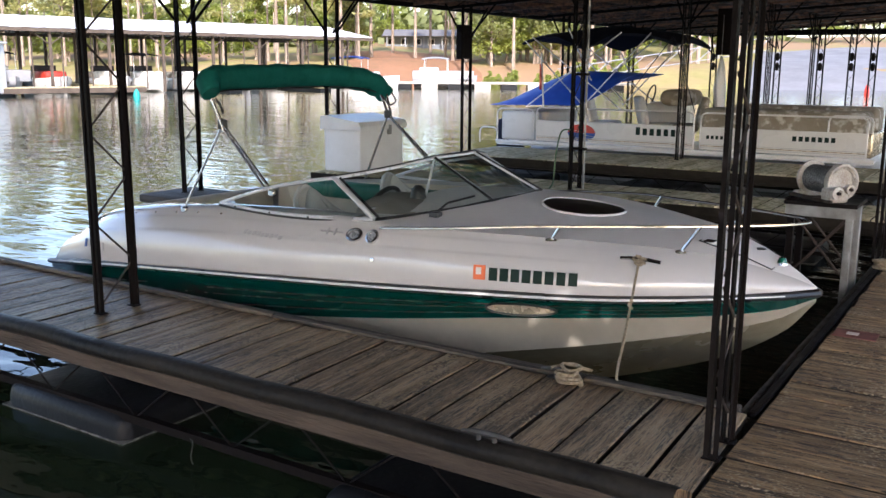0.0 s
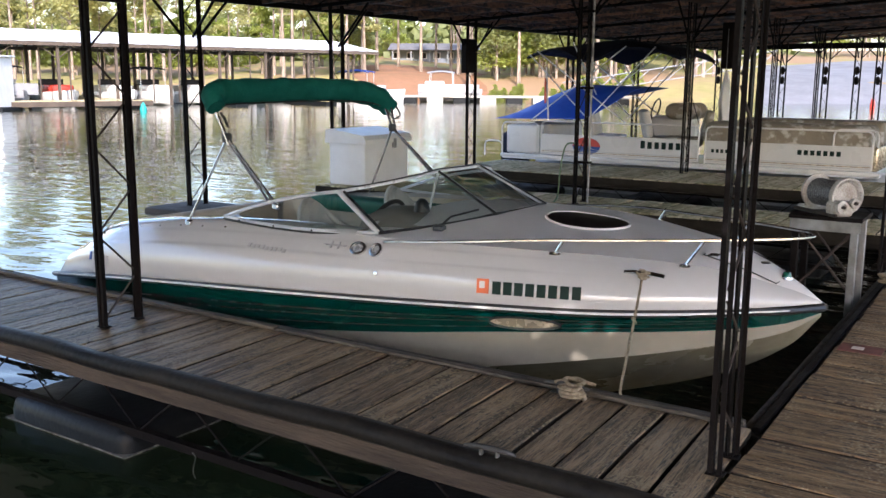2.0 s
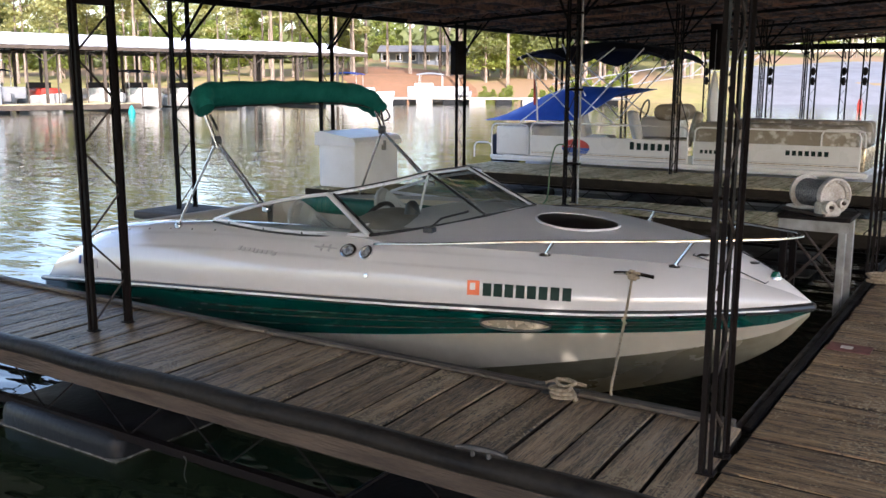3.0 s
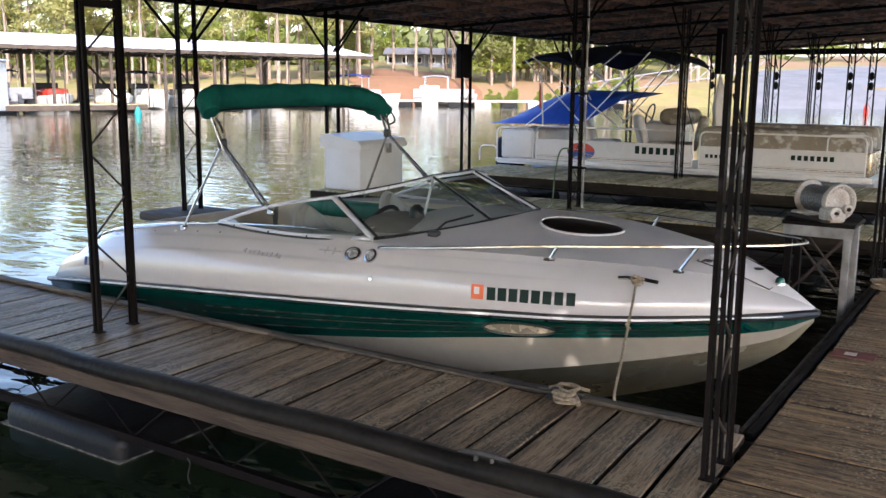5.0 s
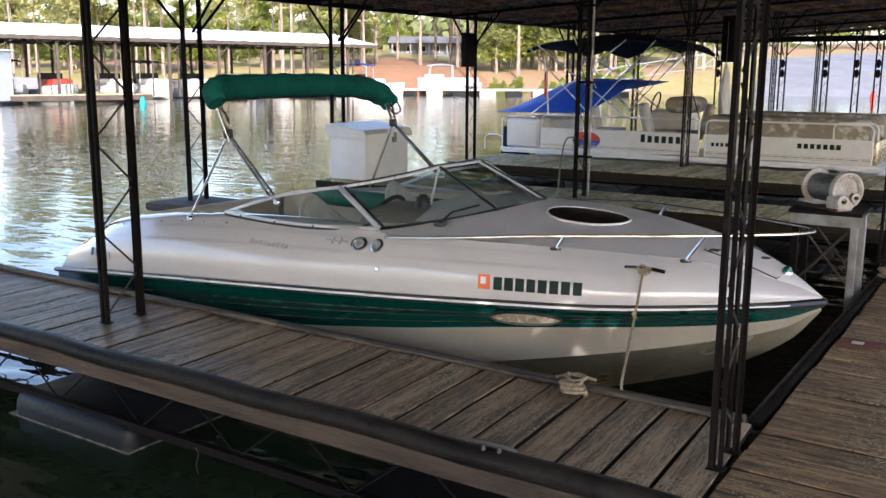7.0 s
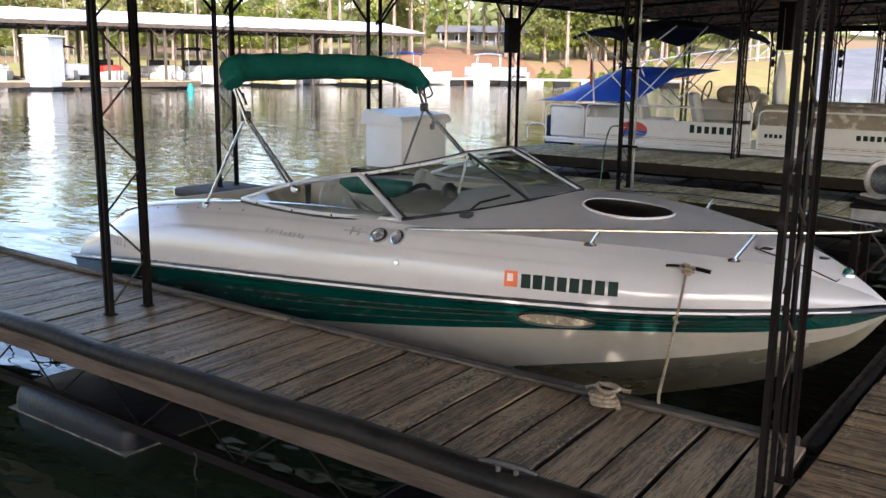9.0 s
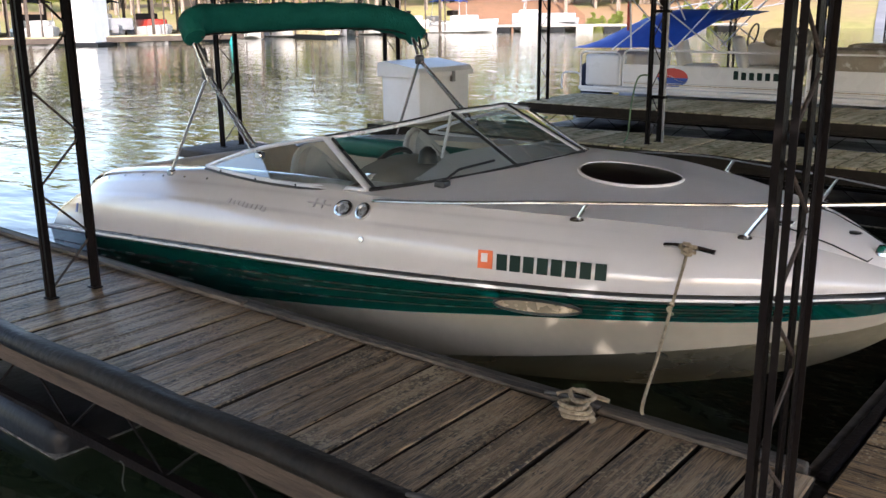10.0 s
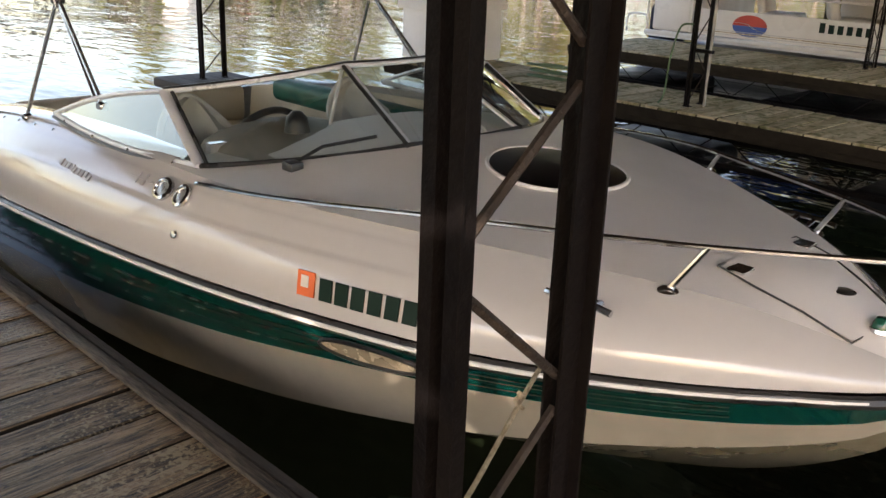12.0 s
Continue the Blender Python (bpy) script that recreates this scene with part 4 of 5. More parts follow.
part("sticker_print", bx(-0.02, -0.012, 0.003, 0.012, 0.028, 0.0045, m=on_side(-1.615, 0.343)), PALE, st, smooth=None)
for i in range(9):
    part("model_bar", bx(-0.014, -0.012 - 0.004 * (i % 3 == 0), -0.002, 0.014, 0.016, 0.003, m=on_side(-3.42 + i * 0.042, 0.395)), GREY_INK, boat, "small grey model lettering bar", None)
for i in range(6):
    part("maker_bar", bx(-0.016, -0.032, -0.002, 0.016, 0.032, 0.003, m=on_side(-5.22 + i * 0.052, 0.12)), GREY_INK if i else BLUE_INK, boat, "grey and blue maker lettering bar", None)
for i in range(7):
    x = -5.2 + i * 0.24
    part("snap", lathe(bmesh.new(), [(0.008, 0), (0.007, 0.005), (0.003, 0.006)], 8, on_side(x, spline(GUN_Z, x) - 0.03)), CHROME, boat)
# oval outlet in the green stripe
bm = bmesh.new()
x0, z0 = -1.385, 0.140
rows = []
for r in (0.01, 0.6, 1.0):
    row = []
    for k in range(29):
        a = k * math.pi / 14
        xx = x0 + 0.20 * r * math.cos(a)
        zz = z0 + 0.036 * r * math.sin(a) * (1 - 0.1 * math.cos(a)) + (xx - x0) * 0.03
        t = (spline(RUB_Z, xx) - 0.02 - zz) / max(0.02, spline(RUB_Z, xx) - 0.02 - spline(STR_Z, xx))
        row.append((xx, -(hull_point(xx, min(max(t, 0), 1))[0] + 0.013), zz))
    rows.append(row)
edge = rows[-1][:-1]
sheet(bm, rows)
ov = part("oval_port", bm, GOLD, boat, "pale oval hull port", 60)
part("oval_rim", tube(edge, 0.008, 6, True), BLACK, ov, "dark oval rim")

# folded bimini
FEET = ((-4.17, 0.475), (-3.33, 0.66))
bm = bmesh.new()
ctr = smooth_path([(-3.92, -0.955, 1.30), (-3.98, -0.93, 1.38), (-4.02, -0.80, 1.405), (-4.05, -0.40, 1.41), (-4.06, 0.0, 1.415), (-4.05, 0.45, 1.41), (-4.02, 0.80, 1.385), (-3.96, 0.96, 1.32), (-3.92, 1.04, 1.24)], 5)
sweep(bm, ctr, lambda t: 0.062 + 0.02 * min(1, 6 * min(t, 1 - t)) + 0.004 * math.sin(t * 60), 16, flat=1.25)
for v in bm.verts:
    v.co.z += 0.004 * math.sin(v.co.y * 31) * math.cos(v.co.x * 20)
part("bimini_cover", bm, CANVAS, boat, "folded green canvas bimini cover")
part("cover_zip", tube([(p[0] + 0.085, p[1], p[2] - 0.085) for p in ctr[6:-8]], 0.006, 6), BLACK, boat)
for s in (-1, 1):
    J = (-3.83, s * 0.945, 1.09)
    E = (-3.92, s * 0.96, 1.26)
    part("bimini_leg", tube([(FEET[0][0], s * 1.03, FEET[0][1]), J], 0.010, 8), LEG, boat)
    part("bimini_leg", tube([(FEET[1][0], s * 0.98, FEET[1][1]), J, E], 0.011, 8), LEG, boat)
    part("bimini_leg", tube([(-3.80, s * 0.96, 1.04), (-3.88, s * 0.99, 1.27)], 0.010, 8), LEG, boat)
    part("bimini_leg", tube([(FEET[1][0] - 0.07, s * 0.985, FEET[1][1] + 0.02), (J[0] - 0.03, J[1], J[2] + 0.02)], 0.010, 8), LEG, boat)
    part("bimini_joint", bx(J[0] - 0.025, J[1] - 0.03, J[2] - 0.035, J[0] + 0.025, J[1] + 0.03, J[2] + 0.035, 0.012, 2), BLACK, boat, "black bimini hinge")
    part("cover_strap", tube(smooth_path([(-3.87, s * 0.93, 1.24), (-3.82, s * 0.95, 1.17), (-3.78, s * 0.99, 1.20), (-3.83, s * 1.0, 1.27)], 5), 0.008, 6), BLACK, boat)
    for fx, fz in FEET:
        part("leg_foot", bx(fx - 0.03, s * (1.03 if fx < -4 else 0.98) - 0.02, fz - 0.03, fx + 0.03, s * (1.03 if fx < -4 else 0.98) + 0.02, fz + 0.012, 0.008), CHROME, boat)



# ---- things on the near docks ----
def dock_cleat(x, y, rz, label):
    ob = thing("dock_cleat", label, "cleat", x, y, 0.0, rz, group="dock cleats")
    ob.scale = (0.9, 0.9, 0.85)
    part("horn", tube(smooth_path([(-0.13, 0, 0.045), (-0.06, 0, 0.055), (0.06, 0, 0.055), (0.13, 0, 0.045)], 4), lambda t: 0.007 + 0.008 * math.sin(math.pi * t), 8), CAST, ob)
    for k in (-0.04, 0.04):
        part("stem", tube([(k, 0, 0), (k, 0, 0.05)], 0.012, 8), CAST, ob)
    part("base", bx(-0.085, -0.025, 0.0, 0.085, 0.025, 0.008, 0.003), CAST, ob)
    return ob


dock_cleat(-0.77, -0.035, 4, "grey galvanised cleat on the finger's bumper edge")
dock_cleat(-5.95, 0.85, 6, "dark cast cleat on the finger's boat side")
dock_cleat(-0.86, 0.86, 2, "grey galvanised cleat holding the mooring rope")
bw, bz = side_point(-0.80, 0.72)
start = boat.matrix_basis @ Vector((-0.80, -(bw + 0.05), bz + 0.01))
rope = thing("mooring_rope", "tan braided mooring rope from boat cleat to dock", "rope", 0, 0, 0)
part("hanging_line", tube(smooth_path([start, start + Vector((0.0, -0.02, -0.05)), between(start, (-0.62, 0.955, 0.045), 0.35, -0.01), between(start, (-0.62, 0.955, 0.045), 0.7, -0.015), (-0.62, 0.955, 0.045), (-0.62, 0.985, -0.02), (-0.64, 0.995, -0.12)], 6), 0.0070, 8), ROPE, rope)
bm = bmesh.new()
for k, (ox, oz) in enumerate(((0.0, 0.0), (0.018, 0.012), (-0.012, 0.02))):
    sweep(bm, [start + Vector((0.02 * math.sin(a) + ox, -0.005 - 0.018 * math.cos(a), 0.012 - 0.004 * a + oz)) for a in [i * 0.6 for i in range(14)]], 0.008, 7)
part("cleat_wrap", bm, ROPE, rope, "frayed rope wrapped round the cleat")
bm = bmesh.new()
kn = between(start, (-0.62, 0.955, 0.045), 0.42, -0.01)
sweep(bm, [(kn[0] + 0.011 * math.sin(a), kn[1] - 0.010 * math.cos(a), kn[2] + 0.04 - 0.006 * a) for a in [i * 0.7 for i in range(14)]], 0.006, 7)
part("knot", bm, ROPE, rope, "frayed knot in the line")
coil = thing("rope_coil", "tan rope wound round the dock cleat", "rope", -0.80, 0.80, 0.0)
bm = bmesh.new()
pts = [(0.062 * (1 - 0.03 * i / 8) * math.cos(i * 0.45) + 0.01 * math.sin(i), 0.045 * math.sin(i * 0.45) - 0.01, 0.012 + 0.0014 * i) for i in range(44)]
sweep(bm, pts, 0.009, 7)
sweep(bm, smooth_path([(-0.12, 0.05, 0.05), (-0.03, 0.09, 0.075), (0.05, 0.03, 0.085), (0.0, -0.01, 0.07), (-0.06, 0.06, 0.08), (0.08, 0.09, 0.06)], 5), 0.009, 7)
part("coil", bm, ROPE, coil)
tail = thing("grey_line", "thin grey line hanging from the lower chord", "rope", -2.55, -0.02, -0.40)
part("line", tube(smooth_path([(0, 0, 0), (0.01, 0.01, -0.03), (0.0, 0.0, -0.10), (0.015, 0.0, -0.14)], 4), 0.003, 6), CAST, tail)

slip_sign = thing("slip_sign", "faded red painted slip number on a walkway plank", "sign", 0.205, 2.50, 0.0)
part("paint_panel", bx(-0.11, -0.085, 0.0005, 0.12, 0.085, 0.0045), RED_FADED, slip_sign, "faded red painted panel", None)
part("number_bar", bx(-0.045, -0.03, 0.0046, 0.02, 0.03, 0.006), PALE, slip_sign, "pale number bar", None)


def winch_stand(x, y):
    """A steel table frame with splayed braces."""
    ob = thing("winch_stand", "grey steel frame stand beside the walkway", "stand", x, y, 0)
    for a in (-0.20, 0.20):
        for b in (-0.17, 0.17):
            part("leg", bx(a - 0.025, b - 0.025, -0.30, a + 0.025, b + 0.025, 0.53, 0.004), GALV if a > 0 else STEEL, ob)
    part("top_plate", bx(-0.25, -0.22, 0.53, 0.25, 0.22, 0.56, 0.004), STEEL, ob)
    part("apron", bx(-0.24, -0.205, 0.45, 0.24, -0.195, 0.53, 0.002), GALV, ob)
    for b in (-0.17, 0.17):
        part("brace", tube([(-0.18, b, 0.02), (0.18, b, 0.45)], 0.010, 6), RUST, ob)
        part("brace", tube([(0.18, b, 0.02), (-0.18, b, 0.45)], 0.010, 6), RUST, ob)
    return ob


def winch(x, y, z):
    """An electric hoist: cable drum between flanges, a toothed gear wheel and a gearbox."""
    ob = thing("winch", "white painted hoist winch with steel cable drum", "winch", x, y, z, -42)
    ob.scale = (0.84, 0.84, 0.84)
    lay = pose(0, 0, 0.17, 0, 90, 0)
    part("drum_cable", lathe(bmesh.new(), [(0.115, -0.17)] + [(0.112 + 0.008 * (i % 2), -0.17 + i * 0.0145) for i in range(24)] + [(0.115, 0.17)], 28, lay), CABLE, ob, "wound grey steel cable")
    part("flange", lathe(bmesh.new(), [(0.15, -0.20), (0.155, -0.19), (0.155, -0.175), (0.11, -0.17)], 28, lay), WORN, ob, "worn white flange")
    bm = lathe(bmesh.new(), [(0.0, 0.196), (0.05, 0.200), (0.136, 0.200), (0.140, 0.236), (0.152, 0.238), (0.157, 0.232), (0.157, 0.185), (0.11, 0.175)], 28, lay)
    wheel = part("gear_wheel", bm, WORN, ob, "white toothed gear wheel", 30)
    for k in range(36):
        tooth = bmesh.new()
        box(tooth, 0.202, -0.006, 0.114, 0.232, 0.006, 0.142, m=pose(0, 0, 0.17) @ Matrix.Rotation(k * math.pi / 18, 4, 'X'))
        part("tooth", tooth, WORN, wheel)
    gb = part("gearbox", bx(0.16, -0.17, 0.0, 0.30, 0.02, 0.13, 0.03, 3), WORN, ob, "chipped white gearbox")
    for a, r in (((0.305, -0.12, 0.09), 0.055), ((0.305, 0.0, 0.12), 0.04)):
        part("end_cap", lathe(bmesh.new(), [(r, -0.01), (r, 0.03), (r * 0.6, 0.035), (r * 0.55, 0.02)], 20, pose(*a, 0, 90, 0)), WORN, gb)
        part("bolt", lathe(bmesh.new(), [(0.014, 0), (0.014, 0.05)], 6, pose(*a, 0, 90, 0)), RUST, gb)
    part("bearing_foot", bx(-0.27, -0.13, 0.0, -0.17, 0.13, 0.05, 0.015, 2), WORN, ob)
    part("bearing_foot", bx(-0.24, -0.05, 0.04, -0.20, 0.05, 0.20, 0.012, 2), WORN, ob)
    part("base_bar", bx(-0.27, -0.17, 0.0, 0.30, -0.14, 0.03, 0.004), RUST, ob)


winch_stand(-0.30, 4.10)
winch(-0.32, 4.12, 0.56)

dock_box = thing("dock_box", "white plastic dock box with a sloped lid", "box", -7.36, 7.68, 0.0, 90)
part("body", bx(-0.52, -0.33, 0.004, 0.52, 0.33, 0.62, 0.03, 2), WHITE_PLASTIC, dock_box)
bm = bmesh.new()
prof = [(-0.37, 0.60), (-0.37, 0.66), (-0.32, 0.72), (0.26, 0.80), (0.36, 0.78), (0.37, 0.60)]
sheet(bm, [[(x, a, b) for a, b in prof] for x in (-0.56, -0.3, 0.3, 0.56)])
for x in (-0.56, 0.56):
    bm.faces.new([bm.verts.new((x, a, b)) for a, b in prof])
part("lid", bm, WHITE_PLASTIC, dock_box, "white overhanging lid", 30)
part("latch", bx(0.10, -0.385, 0.52, 0.16, -0.335, 0.66, 0.005), GALV, dock_box)

hang = thing("hanging_line", "pale green line hanging on a post", "rope", -3.85, 7.20, 0.0)
part("line", tube(smooth_path([(0.0, 0.05, 0.75), (-0.10, 0.0, 0.72), (-0.14, -0.05, 0.45), (-0.16, -0.06, 0.12), (-0.22, -0.05, 0.02)], 5), 0.010, 6), ROPE_GREEN, hang)
pipe = thing("conduit_pipe", "pale galvanised pipe clamped beside a roof post", "pipe", -3.70, 7.34, 0.0)
part("pipe_run", tube([(0, 0, 0.02), (0, 0, 2.72)], 0.014, 10), GALV, pipe)
for z in (0.5, 1.4, 2.3):
    part("clamp", bx(-0.15, -0.026, z, 0.026, 0.026, z + 0.03), STEEL, pipe)
hose = thing("green_hose", "tangled green hose lying on the far finger", "hose", -5.35, 7.15, 0.02)
bm = bmesh.new()
rr = random.Random(4)
sweep(bm, smooth_path([(0.35 * math.cos(i * 1.3) * (0.6 + 0.4 * rr.random()), 0.15 * math.sin(i * 1.3), 0.02 + 0.012 * i + 0.02 * rr.random()) for i in range(16)], 5), 0.011, 6)
part("coil", bm, ROPE_GREEN, hose)
coil2 = thing("rope_coil", "pale rope coil on the walkway edge", "rope", 0.12, 4.45, 0.0)
bm = bmesh.new()
sweep(bm, [(0.09 * math.cos(i * 0.5) + 0.02 * math.sin(i * 1.7), 0.09 * math.sin(i * 0.5), 0.015 + 0.002 * i) for i in range(40)], 0.012, 6)
part("coil", bm, ROPE, coil2)


# ---- the pontoon boat ----
def rail_loop(x0, x1, y, z0, z1, r=0.016, mid=()):
    """A rounded rectangle of rail tube."""
    c = 0.09
    pts = [(x0, y, z0), (x0, y, z1 - c), (x0 + c * 0.3, y, z1 - c * 0.3), (x0 + c, y, z1), (x1 - c, y, z1), (x1 - c * 0.3, y, z1 - c * 0.3), (x1, y, z1 - c), (x1, y, z0)]
    bm = tube(pts, r, 8)
    for k in mid:
        sweep(bm, [(x0, y, k), (x1, y, k)], r * 0.8, 6)
    return bm


pb = thing("pontoon_boat", "white pontoon boat with blue tarp moored at the dock", "boat", 0, 0, 0)
PY0, PY1 = 12.75, 15.1
for y in (PY0 + 0.35, PY1 - 0.35):
    bm = tube(smooth_path([(-8.0, y, -0.38), (-7.6, y, -0.38), (-1.8, y, -0.38), (-1.2, y, -0.30), (-0.9, y, -0.12)], 6), lambda t: 0.31 if t < 0.9 else 0.31 - (t - 0.9) * 2.4, 16)
    part("pontoon_tube", bm, ALU, pb, "aluminium pontoon tube")
part("deck", bx(-8.0, PY0, 0.0, -1.2, PY1, 0.06, 0.01), ALU, pb)
part("deck_trim", bx(-8.02, PY0 - 0.03, 0.03, -1.18, PY0 - 0.002, 0.10, 0.012, 2), WHITE_PANEL, pb, "white deck edge trim")
for x0, x1 in ((-7.15, -4.08), (-3.98, -1.30)):
    pn = part("side_panel", bx(x0, PY0, 0.11, x1, PY0 + 0.02, 0.50, 0.006), WHITE_PANEL, pb, "white side panel with faded stripes")
    for z, h, m in ((0.17, 0.016, GOLD), (0.20, 0.008, GREY_INK), (0.145, 0.008, GREY_INK)):
        part("stripe", bx(x0 + 0.02, PY0 - 0.004, z, x1 - 0.02, PY0 - 0.001, z + h), m, pn, smooth=None)
    part("rail", rail_loop(x0 + 0.01, x1 - 0.01, PY0 + 0.01, 0.08, 0.74), WHITE_PLASTIC, pb, "white tubular rail")
for x0, x1, z in ((-8.0, -7.2, 0.70),):
    part("rail", rail_loop(x0, x1, PY0 + 0.01, 0.05, z), WHITE_PLASTIC, pb, "white tubular rail")
    part("stern_panel", bx(x0 + 0.08, PY0 + 0.02, 0.10, x1 - 0.02, PY0 + 0.30, 0.66, 0.05, 3), WHITE_PANEL, pb, "white stern seat side")
part("rail", rail_loop(-8.45, -8.05, PY0 + 0.1, 0.02, 0.32), WHITE_PLASTIC, pb)
part("bow_corner", bx(-1.32, PY0 + 0.01, 0.11, -1.22, PY1, 0.50, 0.03, 3), GOLD, pb, "beige bow corner panel")
part("rail", rail_loop(-1.9, -1.24, PY0 + 0.02, 0.5, 0.76), WHITE_PLASTIC, pb)
bm = bmesh.new()
c = (-6.20, 0.30)
sheet(bm, [[(c[0] + 0.28 * r * math.cos(a), PY0 - 0.003, c[1] + 0.16 * r * math.sin(a)) for a in [math.pi * k / 12 for k in range(13)]] for r in (0.02, 1.0)])
lg = part("logo_top", bm, RED, pb, "red half of a round emblem", None)
bm = bmesh.new()
sheet(bm, [[(c[0] + 0.28 * r * math.cos(a), PY0 - 0.003, c[1] + 0.16 * r * math.sin(a)) for a in [math.pi + math.pi * k / 12 for k in range(13)]] for r in (0.02, 1.0)])
part("logo_bottom", bm, BLUE_INK, pb, "blue half of a round emblem", None)
part("logo_wave", tube(smooth_path([(c[0] - 0.28, PY0 - 0.004, c[1] + 0.04), (c[0] - 0.05, PY0 - 0.004, c[1] + 0.03), (c[0] + 0.1, PY0 - 0.004, c[1] - 0.04), (c[0] + 0.27, PY0 - 0.004, c[1] - 0.07)], 5), 0.022, 6, flat=0.1), WHITE_PANEL, pb, "pale wave across the emblem", None)
for i in range(6):
    part("name_bar", bx(-5.14 + i * 0.13, PY0 - 0.006, 0.31, -5.06 + i * 0.13, PY0 - 0.002, 0.43 if i else 0.45), INK, pb, "dark maker lettering bar", None)
for i in range(7):
    part("registration_bar", bx(-2.44 + i * 0.10, PY0 - 0.006, 0.33, -2.375 + i * 0.10, PY0 - 0.002, 0.41), INK, pb, "dark registration bar", None)
for i in range(4):
    part("word_bar", bx(-3.86 + i * 0.08, PY0 - 0.006, 0.30, -3.81 + i * 0.08, PY0 - 0.002, 0.36), INK, pb, "dark lettering bar", None)
part("bow_cover", bx(-4.0, PY0 + 0.06, 0.36, -1.35, PY0 + 0.85, 0.82, 0.09, 4), BEIGE, pb, "stained beige lounge cover")
part("bow_cover", bx(-3.9, PY1 - 0.75, 0.3, -1.4, PY1 - 0.05, 0.84, 0.07, 3), BEIGE, pb, "stained beige lounge cover")
part("lounge", bx(-7.9, PY0 + 0.5, 0.06, -7.2, PY1 - 0.3, 0.68, 0.10, 3), VINYL, pb, "pale stern lounge")


def pontoon_seat(x, y, rz, material):
    ob = part("seat", bx(-0.27, -0.27, 0.30, 0.27, 0.27, 0.45, 0.05, 3, pose(x, y, 0.05, 0, 0, rz)), material, pb, "pale captain's seat")
    part("backrest", bx(-0.08, -0.27, 0.0, 0.07, 0.27, 0.55, 0.06, 3, pose(x, y, 0.45, 0, 0, rz) @ pose(-0.25, 0, 0, 0, -14, 0)), material, ob)
    part("pedestal", lathe(bmesh.new(), [(0.16, 0.06), (0.05, 0.10), (0.05, 0.36)], 12, pose(x, y, 0)), ALU, ob)


pontoon_seat(-6.05, 13.5, 10, VINYL)
pontoon_seat(-5.0, 13.5, 30, VINYL)
pontoon_seat(-4.55, 13.55, 200, BEIGE)
part("console", bx(-5.4, 13.9, 0.06, -4.7, 14.7, 0.85, 0.06, 3), WHITE_PANEL, pb, "white helm console")
part("console_cover", bx(-5.1, 13.7, 0.80, -4.5, 14.6, 1.10, 0.14, 3), BEIGE, pb, "tan helm cover")
part("steering_wheel", tube([(-5.35 + 0.05 * math.sin(a), 14.0 + 0.19 * math.cos(a), 0.98 + 0.19 * math.sin(a)) for a in [i * math.pi / 10 for i in range(20)]], 0.016, 6, True), BLACK, pb)
part("outboard", bx(-8.55, 13.6, -0.35, -8.1, 14.2, 0.45, 0.12, 3), NAVY, pb, "dark outboard motor cowl")
# tarp slung from a ridge line
bm = bmesh.new()
rows = []
for i in range(13):
    u = i / 12
    row = []
    for j in range(9):
        v = j / 8
        x = -8.25 + 2.85 * u
        y = PY0 + 0.15 + 1.9 * v
        near = 0.76 + 0.05 * u + max(0, (u - 0.66) / 0.34) ** 1.2 * 0.52
        ridge = 0.78 + 0.64 * math.sin(min(1, u / 0.6) * math.pi / 2) - 0.06 * max(0, u - 0.6)
        k = math.sin(math.pi * min(v, 0.5)) ** 0.9 if v <= 0.5 else 1 - 0.35 * (v - 0.5) * 2
        row.append((x, y, near + (ridge - near) * k - 0.04 * math.sin(math.pi * u) * math.sin(2 * math.pi * v) ** 2))
    rows.append(row)
sheet(bm, rows, 0.006)
part("tarp", bm, BLUE_TARP, pb, "bright blue tarp slung over the stern seats", 60)
# dark bimini with crossed frame
bm = bmesh.new()
rows = []
for i in range(13):
    u = i / 12
    x = -7.60 + 3.05 * u
    rows.append([(x, 12.95 + 2.0 * j / 8, 1.98 + 0.27 * math.sin(math.pi * min(1, u * 0.95 + 0.04)) ** 0.7 - (0.10 + 0.28 * math.exp(-((u - 0.42) / 0.14) ** 2)) * abs(j / 4 - 1) ** 2.5 + 0.02 * math.sin(9 * u + j)) for j in range(9)])
sheet(bm, rows, 0.05)
part("bimini", bm, NAVY, pb, "sagging dark navy bimini top", 60)
for y in (12.9, 14.95):
    for a, b in (((-7.45, 0.74), (-5.55, 2.12)), ((-5.5, 0.74), (-7.35, 2.05)), ((-6.3, 0.74), (-5.0, 2.1)), ((-6.1, 1.25), (-6.6, 2.2)), ((-6.2, 0.74), (-7.5, 1.98))):
        part("bimini_tube", tube([(a[0], y, a[1]), (b[0], y, b[1])], 0.013, 6), ALU, pb)
for p, q in (((-4.6, 12.95, 2.05), (-4.1, 12.8, 0.74)), ((-4.6, 12.95, 2.05), (-5.4, 12.85, 0.95))):
    part("strap", tube([p, q], 0.008, 5), NAVY, pb)
part("flag_pole", tube([(-7.05, 12.85, 0.72), (-7.12, 12.85, 1.75)], 0.016, 6), WHITE_PLASTIC, pb)
part("flag", sheet(bmesh.new(), [[(-7.09 - 0.05 * math.sin(j), 12.84 + 0.03 * math.sin(j * 2 + i), 1.55 - 0.12 * i) for j in range(3)] for i in range(5)], 0.003), RED, pb, "furled red flag")

panel_box = thing("electric_box", "dark metal box fixed between post chords", "box", -7.62, 10.86, 1.62)
part("case", bx(-0.06, -0.16, 0.0, 0.06, 0.16, 0.58, 0.01), STEEL, panel_box)
part("door", bx(-0.05, -0.172, 0.03, 0.05, -0.162, 0.55, 0.004), STEEL, panel_box)
